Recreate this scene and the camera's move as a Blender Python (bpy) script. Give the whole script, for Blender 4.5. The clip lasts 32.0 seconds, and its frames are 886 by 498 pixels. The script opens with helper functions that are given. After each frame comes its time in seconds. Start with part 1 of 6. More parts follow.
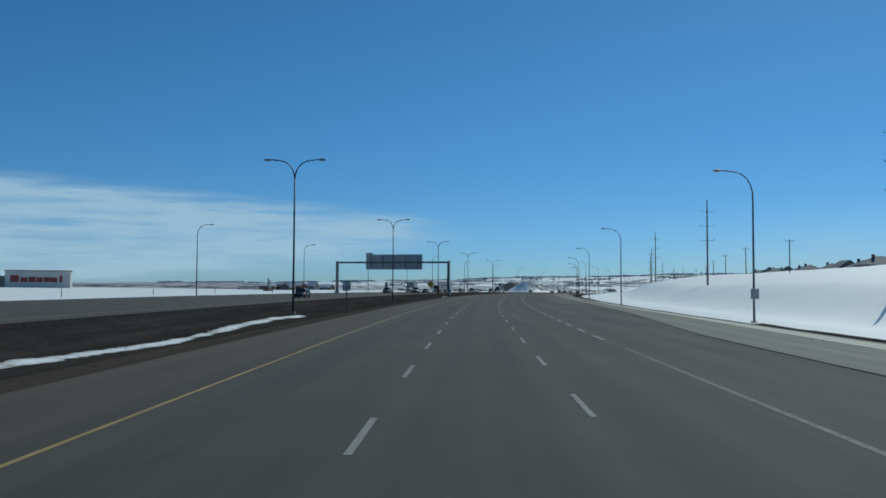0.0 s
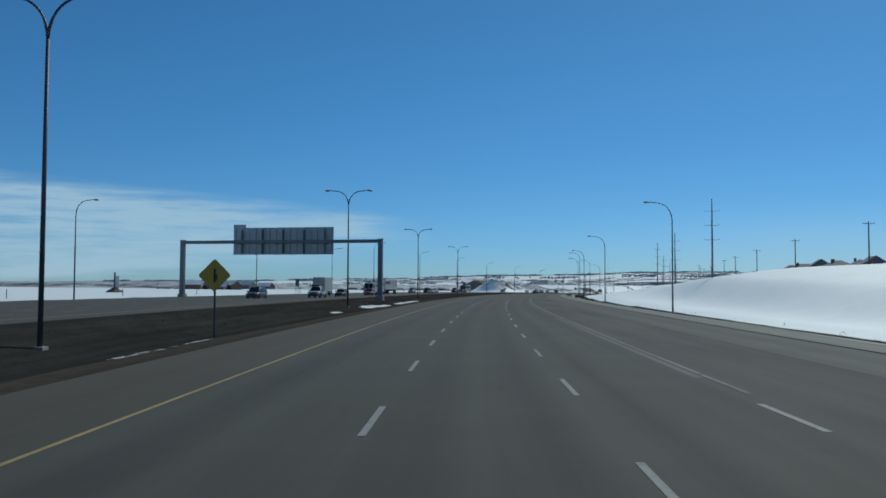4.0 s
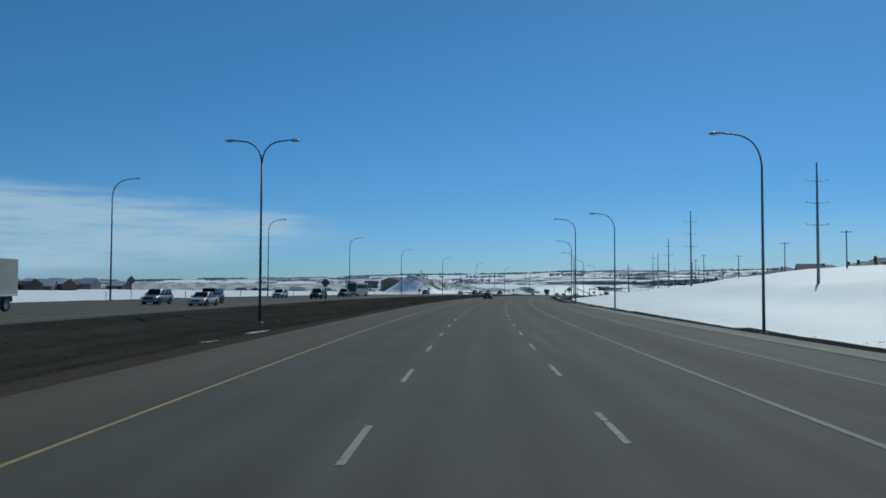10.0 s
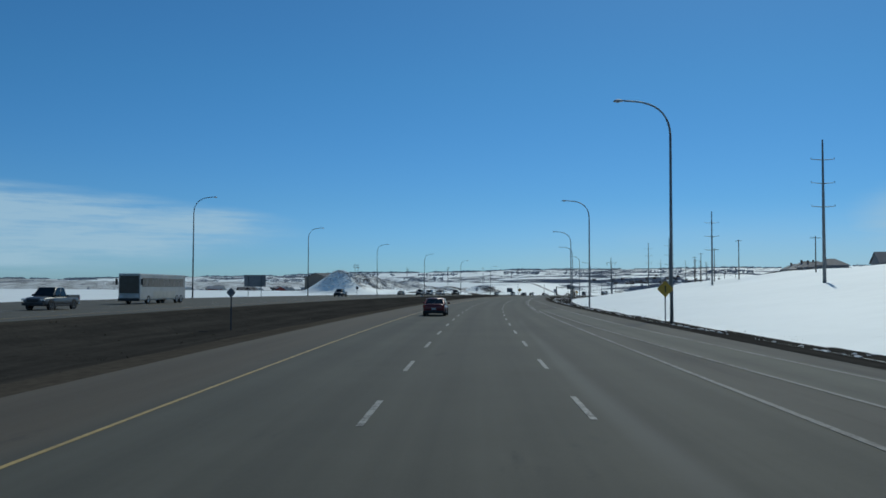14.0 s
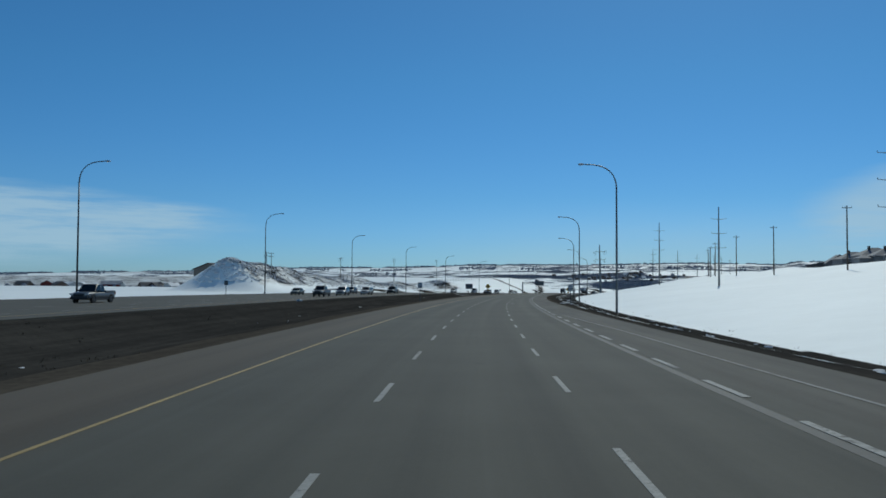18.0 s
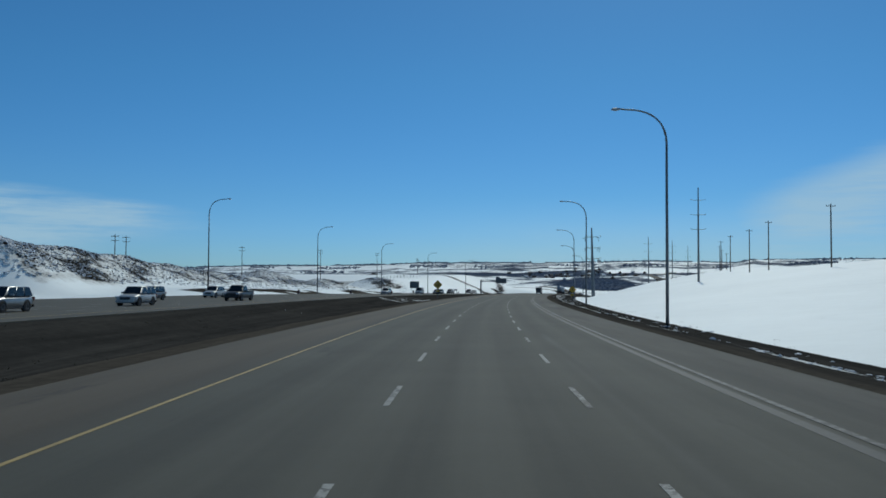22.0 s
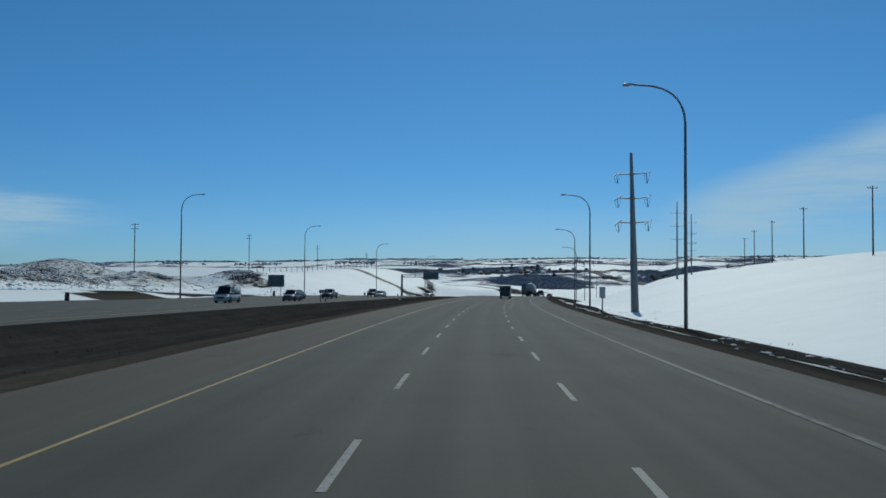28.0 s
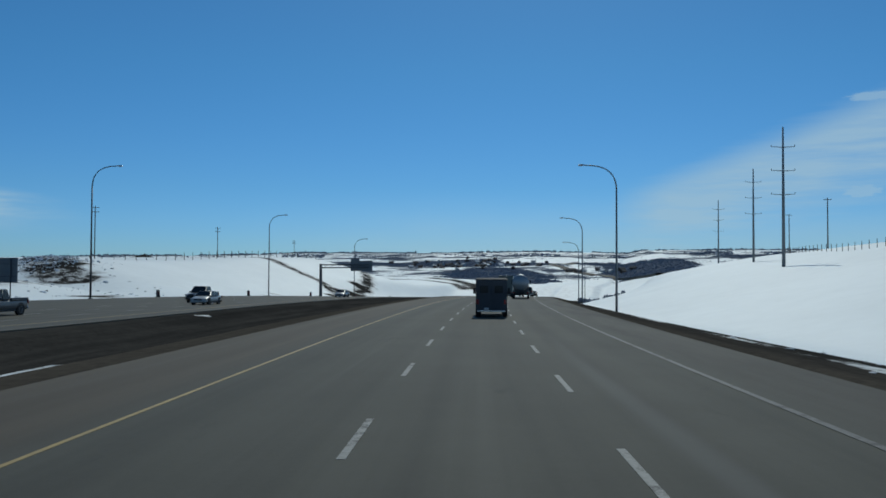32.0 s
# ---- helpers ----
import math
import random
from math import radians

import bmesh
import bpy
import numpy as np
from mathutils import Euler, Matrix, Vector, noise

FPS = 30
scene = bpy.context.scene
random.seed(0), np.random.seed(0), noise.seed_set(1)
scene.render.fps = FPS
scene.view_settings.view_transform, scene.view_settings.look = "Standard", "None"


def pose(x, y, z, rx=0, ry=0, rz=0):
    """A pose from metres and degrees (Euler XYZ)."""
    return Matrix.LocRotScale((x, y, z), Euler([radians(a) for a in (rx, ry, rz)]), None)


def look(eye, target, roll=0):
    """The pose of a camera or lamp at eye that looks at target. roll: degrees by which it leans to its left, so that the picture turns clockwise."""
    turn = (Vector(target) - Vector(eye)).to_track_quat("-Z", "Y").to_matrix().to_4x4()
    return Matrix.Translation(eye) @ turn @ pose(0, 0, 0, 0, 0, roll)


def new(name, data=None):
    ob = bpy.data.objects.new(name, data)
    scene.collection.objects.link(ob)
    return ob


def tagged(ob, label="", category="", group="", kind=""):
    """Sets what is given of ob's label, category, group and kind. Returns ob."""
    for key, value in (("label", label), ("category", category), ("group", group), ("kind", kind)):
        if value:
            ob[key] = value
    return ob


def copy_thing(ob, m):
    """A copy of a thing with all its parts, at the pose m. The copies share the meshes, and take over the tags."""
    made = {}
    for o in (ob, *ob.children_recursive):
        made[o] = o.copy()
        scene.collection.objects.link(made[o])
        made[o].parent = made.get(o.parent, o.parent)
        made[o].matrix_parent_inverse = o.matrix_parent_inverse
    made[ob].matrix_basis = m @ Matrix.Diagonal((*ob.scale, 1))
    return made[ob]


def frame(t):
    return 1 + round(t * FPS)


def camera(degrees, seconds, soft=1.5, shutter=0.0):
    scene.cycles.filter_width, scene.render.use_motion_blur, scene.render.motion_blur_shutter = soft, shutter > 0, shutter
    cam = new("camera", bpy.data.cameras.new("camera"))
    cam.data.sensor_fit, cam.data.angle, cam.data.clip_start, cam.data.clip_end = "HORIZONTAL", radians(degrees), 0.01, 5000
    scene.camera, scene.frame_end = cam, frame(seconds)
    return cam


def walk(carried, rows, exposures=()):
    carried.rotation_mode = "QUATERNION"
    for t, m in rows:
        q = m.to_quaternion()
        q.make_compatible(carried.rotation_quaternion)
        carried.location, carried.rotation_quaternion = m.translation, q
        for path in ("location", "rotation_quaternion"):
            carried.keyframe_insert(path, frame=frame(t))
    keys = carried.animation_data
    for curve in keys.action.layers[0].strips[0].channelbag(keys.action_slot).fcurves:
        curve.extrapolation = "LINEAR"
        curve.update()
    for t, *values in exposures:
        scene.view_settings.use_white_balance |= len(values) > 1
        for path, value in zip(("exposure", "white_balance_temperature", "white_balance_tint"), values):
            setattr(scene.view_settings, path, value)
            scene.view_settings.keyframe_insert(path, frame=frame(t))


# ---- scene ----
# ================= the road's line and the camera's way along it =================
SPEED = [28.99, 29.81, 29.59, 28.86, 28.16, 26.84, 26.32, 25.96, 25.56]      # m/s, every four seconds
TURN = [0.536, 0.815, 0.946, 0.818, 0.782, 0.854, 0.858, 0.726, 0.88]        # degrees to the right a second
NOD = [-.05, .03, -.09, 0, .07, .11, .08, .03, -.03, -.06, 0, .09, .18, .25, .16, .1, .22, .21, .24, .24, .11, .13, .19,
       .14, .22, .22, .23, .16, .12, .13, .12, .1, .08, .05, -.11, -.13, -.06, .03, -.02, -.01, .03, .09, 0, .07, -.06,
       .01, -.07, -.01, .07, -.05, 0, .06, .05, .02, 0, -.04, -.06, -.22, -.23, -.25, -.39, -.45, -.28, -.2, -.36]
LEAN = [-.06, -.05, -.05, -.08, -.09, -.09, -.05, -.03, -.02, -.01, -.03, -.04, 0, .04, .01, -.09, -.07, -.02, -.07,
        -.04, 0, .03, .13, .05, .03, .04, .05, .04, .02, .04, .04, .04, .05, .07, .07, .02, -.08, 0, -.01, -.04, -.1, 0,
        -.17, -.11, -.03, .05, .04, 0, .08, .05, .05, -.03, -.03, -.04, -.06, -.09, -.13, -.18, -.05, .03, .07, .08,
        .03, .01, -.01]
EYE = 2.23
GRADE = 0.0134 / 900          # the road tips over into the valley

_t = np.linspace(0, 32, 641)
_v = np.interp(_t, np.arange(0, 33, 4), SPEED)
_w = np.radians(np.interp(_t, np.arange(0, 33, 4), TURN))
_step = lambda a: np.concatenate([[0], np.cumsum((a[1:] + a[:-1]) / 2 * 0.05)])
T_S, T_A = _step(_v), _step(_w)
_bend = T_A[-1] + np.radians(0.88) / 25.56 * np.minimum(np.arange(10, 6001, 10.0), 330)
S_ALL = np.concatenate([[-2000.0], T_S, T_S[-1] + np.arange(10, 6001, 10.0)])
A_ALL = np.concatenate([[0.0], T_A, _bend])
_ds = np.diff(S_ALL)
_am = (A_ALL[1:] + A_ALL[:-1]) / 2
X_ALL = np.concatenate([[0], np.cumsum(_ds * np.sin(_am))])
Y_ALL = np.concatenate([[0], np.cumsum(_ds * np.cos(_am))]) - 2000.0


def dip(s):
    """How far the road drops below the even slope past its last bend."""
    s = np.asarray(s, float)
    return 0.00008 * np.clip(s - 960, 0, 200) ** 2 + 0.032 * np.clip(s - 1160, 0, 240)


def fall(s):
    """Height of the road's surface at s metres along it."""
    s = np.asarray(s, float)
    near = -GRADE * np.clip(s, 0, 900) ** 2 / 2
    on = np.clip(s - 900, 0, 450)
    out = np.clip(s - 1350, 0, 350)
    return near - 0.0134 * on - 0.0134 * (out - out ** 2 / 700) - dip(s)


def along(s, u, z=0.0):
    """The point s metres along the camera's line, u metres to its right, z above the road there."""
    s = np.asarray(s, float)
    x, y, a = np.interp(s, S_ALL, X_ALL), np.interp(s, S_ALL, Y_ALL), np.interp(s, S_ALL, A_ALL)
    return x + u * np.cos(a), y - u * np.sin(a), fall(s) + z


def heading(s):
    return math.degrees(float(np.interp(s, S_ALL, A_ALL)))


def at(s, u, z=0.0, turn=0.0):
    """A pose on the road's grid that faces along the road (its own y ahead)."""
    x, y, h = along(s, u, z)
    return pose(float(x), float(y), float(h), 0, 0, turn - heading(s))


cam = camera(57.1, 32.0, 1.65)
rows = []
for i in range(65):
    t = i / 2
    s = float(np.interp(t, _t, T_S))
    x, y, z = along(s, 0, EYE)
    tip = -math.degrees(math.atan(GRADE * min(s, 900)))
    rows.append((t, pose(float(x), float(y), float(z), 90 + 2.628 + NOD[i] + tip, -0.237 + LEAN[i], -heading(s) + 1.68)))
walk(cam, rows, [(0, -0.24, 6250, -1.5), (8, -0.27, 6250, -1.5), (20, -0.3, 6250, -1.5), (32, -0.345, 6250, -1.5)])

# ================= light =================
SUN_AZ, SUN_EL = 32.0, 41.0          # degrees clockwise from the first heading, and up
sun = new("sun", bpy.data.lights.new("sun", "SUN"))
sun.data.energy, sun.data.angle, sun.data.color = 2.6, radians(0.53), (1.0, 0.95, 0.88)
sun.matrix_world = look((0, 0, 100), (-math.sin(radians(SUN_AZ)) * 100, -math.cos(radians(SUN_AZ)) * 100, 100 - 100 * math.tan(radians(SUN_EL))))


class Nodes:
    """Short hand for node trees."""

    def __init__(self, tree):
        self.tree = tree
        tree.nodes.clear()

    def add(self, kind, values=None, **settings):
        node = self.tree.nodes.new(kind)
        for key, value in settings.items():
            setattr(node, key, value)
        for key, value in (values or {}).items():
            if isinstance(value, bpy.types.NodeSocket):
                self.tree.links.new(value, node.inputs[key])
            else:
                node.inputs[key].default_value = value
        return node

    def math(self, op, a, b=0.0, c=0.0, clamp=False):
        return self.add("ShaderNodeMath", {0: a, 1: b, 2: c}, operation=op, use_clamp=clamp).outputs[0]

    def ease(self, x, lo, hi):
        return self.add("ShaderNodeMapRange", {0: x, 1: lo, 2: hi}, interpolation_type="SMOOTHSTEP").outputs[0]

    def noise(self, vector, scale, detail=4.0, rough=0.55, stretch=None):
        if stretch:
            vector = self.add("ShaderNodeMapping", {0: vector, 3: stretch}).outputs[0]
        return self.add("ShaderNodeTexNoise", {"Vector": vector, "Scale": scale, "Detail": detail, "Roughness": rough}).outputs[0]

    def mix(self, f, a, b):
        return self.add("ShaderNodeMix", {0: f, 6: a, 7: b}, data_type="RGBA").outputs[2]

    def ramp(self, x, stops):
        node = self.add("ShaderNodeValToRGB", {0: x})
        el = node.color_ramp.elements
        while len(el) < len(stops):
            el.new(0.5)
        for e, (p, c) in zip(el, stops):
            e.position, e.color = p, (*c, 1)
        return node.outputs[0]


def make_world():
    world = bpy.data.worlds.new("sky")
    scene.world = world
    world.use_nodes = True
    n = Nodes(world.node_tree)
    sky = n.add("ShaderNodeTexSky", sky_type="NISHITA", sun_disc=False, sun_elevation=radians(SUN_EL),
                sun_rotation=radians(SUN_AZ), altitude=1000, air_density=1.0, dust_density=0.35, ozone_density=2.0)
    way = n.add("ShaderNodeTexCoord").outputs["Generated"]
    xyz = n.add("ShaderNodeSeparateXYZ", {0: way})
    az = n.math("MULTIPLY", n.math("ARCTAN2", xyz.outputs[0], xyz.outputs[1]), 57.2958)
    el = n.math("MULTIPLY", n.math("ARCSINE", xyz.outputs[2]), 57.2958)
    grid = n.add("ShaderNodeCombineXYZ", {0: az, 1: n.math("MULTIPLY", el, 3.0)}).outputs[0]
    rag = n.noise(grid, 0.09, 6, 0.6)
    fine = n.noise(grid, 0.3, 6, 0.62, stretch=(0.45, 1.6, 1.0))
    wob = n.math("MULTIPLY", n.math("SUBTRACT", rag, 0.5), 5.0)
    wob2 = n.math("MULTIPLY", n.math("SUBTRACT", fine, 0.5), 2.0)
    # long wedge of cirrus that tapers towards the road's first heading
    back = n.math("MULTIPLY", n.math("SUBTRACT", 0.5, az), 1.0)
    top = n.math("ADD", 4.0, n.math("MULTIPLY", n.math("POWER", n.math("MAXIMUM", back, 0.0), 0.58), 0.44))
    top = n.math("ADD", top, n.math("MULTIPLY", wob2, 0.35))
    below = n.ease(n.math("SUBTRACT", top, el), -0.15, 1.3)
    low = n.math("SUBTRACT", n.math("SUBTRACT", 4.2, n.math("MULTIPLY", n.math("MAXIMUM", back, 0.0), 0.16)), n.math("MULTIPLY", wob, 0.35))
    above = n.ease(n.math("SUBTRACT", el, low), -1.9, 0.9)
    left = n.ease(n.math("ADD", back, wob), -1.5, 6.0)
    west = n.math("MULTIPLY", n.math("MULTIPLY", below, above), left)
    west = n.math("MULTIPLY", west, n.math("ADD", n.math("MULTIPLY", n.math("SUBTRACT", fine, 0.5), 3.0), n.math("ADD", 0.5, n.math("MULTIPLY", rag, 0.8))), clamp=True)
    # streaks on the other side that climb away from the road
    out = n.math("SUBTRACT", az, 33.5)
    mid = n.math("ADD", 2.4, n.math("MULTIPLY", n.math("MAXIMUM", out, 0.0), 0.36))
    gap = n.math("ADD", n.math("SUBTRACT", el, mid), wob2)
    off = n.math("MAXIMUM", gap, n.math("MULTIPLY", gap, -0.4))
    east = n.math("MULTIPLY", n.math("SUBTRACT", 1.0, n.ease(off, 0.3, 2.6)), n.ease(n.math("ADD", out, wob), 1.0, 7.0))
    east = n.math("MULTIPLY", east, n.math("ADD", 0.08, n.math("MULTIPLY", fine, 1.6)), clamp=True)
    # a few small heaps
    for a, e, w, h in ((40.1, 3.88, 1.0, 0.3), (51.6, 5.1, 1.3, 0.5), (52.6, 10.9, 2.0, 0.35)):
        dx = n.math("DIVIDE", n.math("SUBTRACT", az, a), w)
        dy = n.math("DIVIDE", n.math("SUBTRACT", el, e), h)
        r = n.math("ADD", n.math("MULTIPLY", dx, dx), n.math("MULTIPLY", dy, dy))
        r = n.math("ADD", r, n.math("MULTIPLY", n.math("SUBTRACT", n.noise(grid, 1.6, 4), 0.5), 1.6))
        east = n.math("MAXIMUM", east, n.math("MULTIPLY", n.math("SUBTRACT", 1.0, n.ease(r, 0.35, 1.1)), 0.75))
    cloud = n.math("MAXIMUM", west, east)
    # thin veil low down
    veil = n.math("MULTIPLY", n.math("SUBTRACT", 1.0, n.ease(el, 0.5, 6.0)), n.math("MULTIPLY", n.math("MULTIPLY", rag, 1.05), n.ease(az, 8.0, 26.0)))
    cloud = n.math("MAXIMUM", cloud, veil)
    cloud = n.math("MULTIPLY", cloud, n.ease(el, -0.3, 0.6))
    tone = n.add("ShaderNodeHueSaturation", {"Saturation": SKY_SAT, "Value": SKY_VAL, "Color": sky.outputs[0]}).outputs[0]
    cool = n.ramp(n.math("DIVIDE", el, 40.0, clamp=True), [(0.0, (0.445, 0.75, 1.33)), (0.07, (0.435, 0.745, 1.26)), (0.14, (0.44, 0.77, 1.18)), (0.35, (0.50, 0.88, 1.16)), (1.0, (0.68, 0.98, 1.12))])
    tone = n.add("ShaderNodeMix", {0: 1.0, 6: tone, 7: cool}, data_type="RGBA", blend_type="MULTIPLY").outputs[2]
    color = n.mix(n.math("MULTIPLY", cloud, 0.74), tone, (5.5, 7.35, 9.2, 1))
    bg = n.add("ShaderNodeBackground", {0: color, 1: 0.085})
    n.add("ShaderNodeOutputWorld", {0: bg.outputs[0]})


SKY_SAT, SKY_VAL = 1.15, 0.86
make_world()


# ================= materials =================
def material(name, build):
    m = bpy.data.materials.new(name)
    m.use_nodes = True
    n = Nodes(m.node_tree)
    shader = n.add("ShaderNodeBsdfPrincipled")
    n.add("ShaderNodeOutputMaterial", {0: shader.outputs[0]})
    build(n, shader)
    return m


def link(n, shader, **given):
    names = {"color": "Base Color", "rough": "Roughness", "metal": "Metallic", "normal": "Normal", "spec": "Specular IOR Level", "coat": "Coat Weight"}
    for key, value in given.items():
        if isinstance(value, bpy.types.NodeSocket):
            n.tree.links.new(value, shader.inputs[names[key]])
        else:
            shader.inputs[names[key]].default_value = value


def bump(n, height, distance=0.01, strength=0.6):
    return n.add("ShaderNodeBump", {"Height": height, "Distance": distance, "Strength": strength}).outputs[0]


def place(n):
    return n.add("ShaderNodeNewGeometry").outputs["Position"]


def plain(name, color, rough=0.6, metal=0.0, scale=6.0, spread=0.25, relief=0.0, coat=0.0, spec=0.5):
    """Paint, metal or plastic with two sizes of mottling."""
    def build(n, sh):
        p = n.add("ShaderNodeTexCoord").outputs["Object"]
        a, b = n.noise(p, scale, 5), n.noise(p, scale * 0.13, 3)
        f = n.math("ADD", n.math("MULTIPLY", a, 0.5), n.math("MULTIPLY", b, 0.5))
        lo, hi = [tuple(min(1, c * k) for c in color) for k in (1 - spread, 1 + spread)]
        link(n, sh, color=n.ramp(f, [(0.3, lo), (0.7, hi)]), metal=metal, coat=coat, spec=spec,
             rough=n.math("ADD", rough - 0.06, n.math("MULTIPLY", a, 0.12), clamp=True))
        if relief:
            link(n, sh, normal=bump(n, a, relief))
    return material(name, build)


def asphalt(name, tone, warm=1.0, edge_l=5.9, brine=2.95, edge_r=6.1):
    """Worn road surface: stretched along the wheels by the u coordinate that its mesh carries."""
    def build(n, sh):
        uv = n.add("ShaderNodeUVMap", uv_map="UVMap").outputs[0]
        lane = n.add("ShaderNodeSeparateXYZ", {0: uv}).outputs[0]
        p = place(n)
        grain = n.noise(p, 9.0, 6, 0.7)
        blotch = n.noise(p, 0.22, 5, 0.6)
        streak = n.noise(uv, 1.0, 4, 0.6, stretch=(0.9, 0.012, 1))
        fine = n.noise(uv, 1.0, 3, 0.6, stretch=(5.0, 0.02, 1))
        # two wheel paths in every lane are darker, the crown between them is paler with salt
        wheel = n.math("COSINE", n.math("MULTIPLY", n.math("ADD", lane, 1.6), 2 * math.pi / 1.85))
        f = n.math("ADD", n.math("MULTIPLY", streak, 0.55), n.math("MULTIPLY", blotch, 0.36))
        f = n.math("ADD", f, n.math("ADD", n.math("MULTIPLY", fine, 0.06), n.math("MULTIPLY", grain, 0.06)))
        f = n.math("ADD", f, n.math("MULTIPLY", wheel, 0.055))
        salt = n.ease(n.noise(uv, 1.0, 5, 0.65, stretch=(0.5, 0.009, 1)), 0.6, 0.85)
        base = n.ramp(f, [(0.3, (tone * 0.70, tone * 0.68, tone * 0.56)), (0.55, (tone * 1.03 * warm, tone, tone * 0.80)), (0.85, (tone * 1.5 * warm, tone * 1.45, tone * 1.18))])
        # sand swept to the shoulders, and old oil and tar spots
        sand = n.ease(n.math("ADD", n.math("MULTIPLY", lane, -1.0), n.math("MULTIPLY", streak, 1.2)), edge_l, edge_l + 1.7)
        base = n.mix(n.math("MULTIPLY", sand, 0.9), base, n.ramp(n.noise(uv, 1.0, 4, 0.55, stretch=(0.7, 0.02, 1)), [(0.25, (0.066, 0.054, 0.039)), (0.75, (0.108, 0.088, 0.064))]))
        damp = n.ease(n.math("ADD", lane, n.math("MULTIPLY", streak, 1.6)), edge_r, edge_r + 1.9)
        base = n.mix(n.math("MULTIPLY", damp, 0.85), base, n.ramp(n.noise(uv, 1.0, 5, 0.6, stretch=(0.45, 0.045, 1)), [(0.36, (0.044, 0.040, 0.034)), (0.52, (0.074, 0.067, 0.055)), (0.72, (0.104, 0.095, 0.079))]))
        spot = n.ease(n.noise(uv, 1.0, 5, 0.7, stretch=(0.55, 0.16, 1)), 0.62, 0.74)
        base = n.mix(n.math("MULTIPLY", spot, 0.6), base, (tone * 0.45, tone * 0.45, tone * 0.44, 1))
        # dark patched strips and a pale line of dried salt that wanders beside the outer lane's dashes
        seam = n.math("ABSOLUTE", n.math("SUBTRACT", n.math("ADD", lane, n.math("MULTIPLY", n.math("SUBTRACT", n.noise(uv, 1.0, 2, 0.5, stretch=(0.001, 0.011, 1)), 0.5), 2.6)), brine))
        seam = n.math("MULTIPLY", n.math("SUBTRACT", 1.0, n.ease(seam, 0.05, 0.42)), n.ease(n.noise(uv, 1.0, 3, 0.6, stretch=(0.3, 0.013, 1)), 0.5, 0.62))
        base = n.mix(n.math("MULTIPLY", seam, 0.33), base, (0.17, 0.168, 0.155, 1))
        color = n.mix(n.math("MULTIPLY", salt, 0.3), base, (0.2, 0.195, 0.175, 1))
        link(n, sh, color=color, rough=n.math("ADD", 0.78, n.math("MULTIPLY", grain, 0.15)), spec=0.25, normal=bump(n, grain, 0.006))
    return material(name, build)


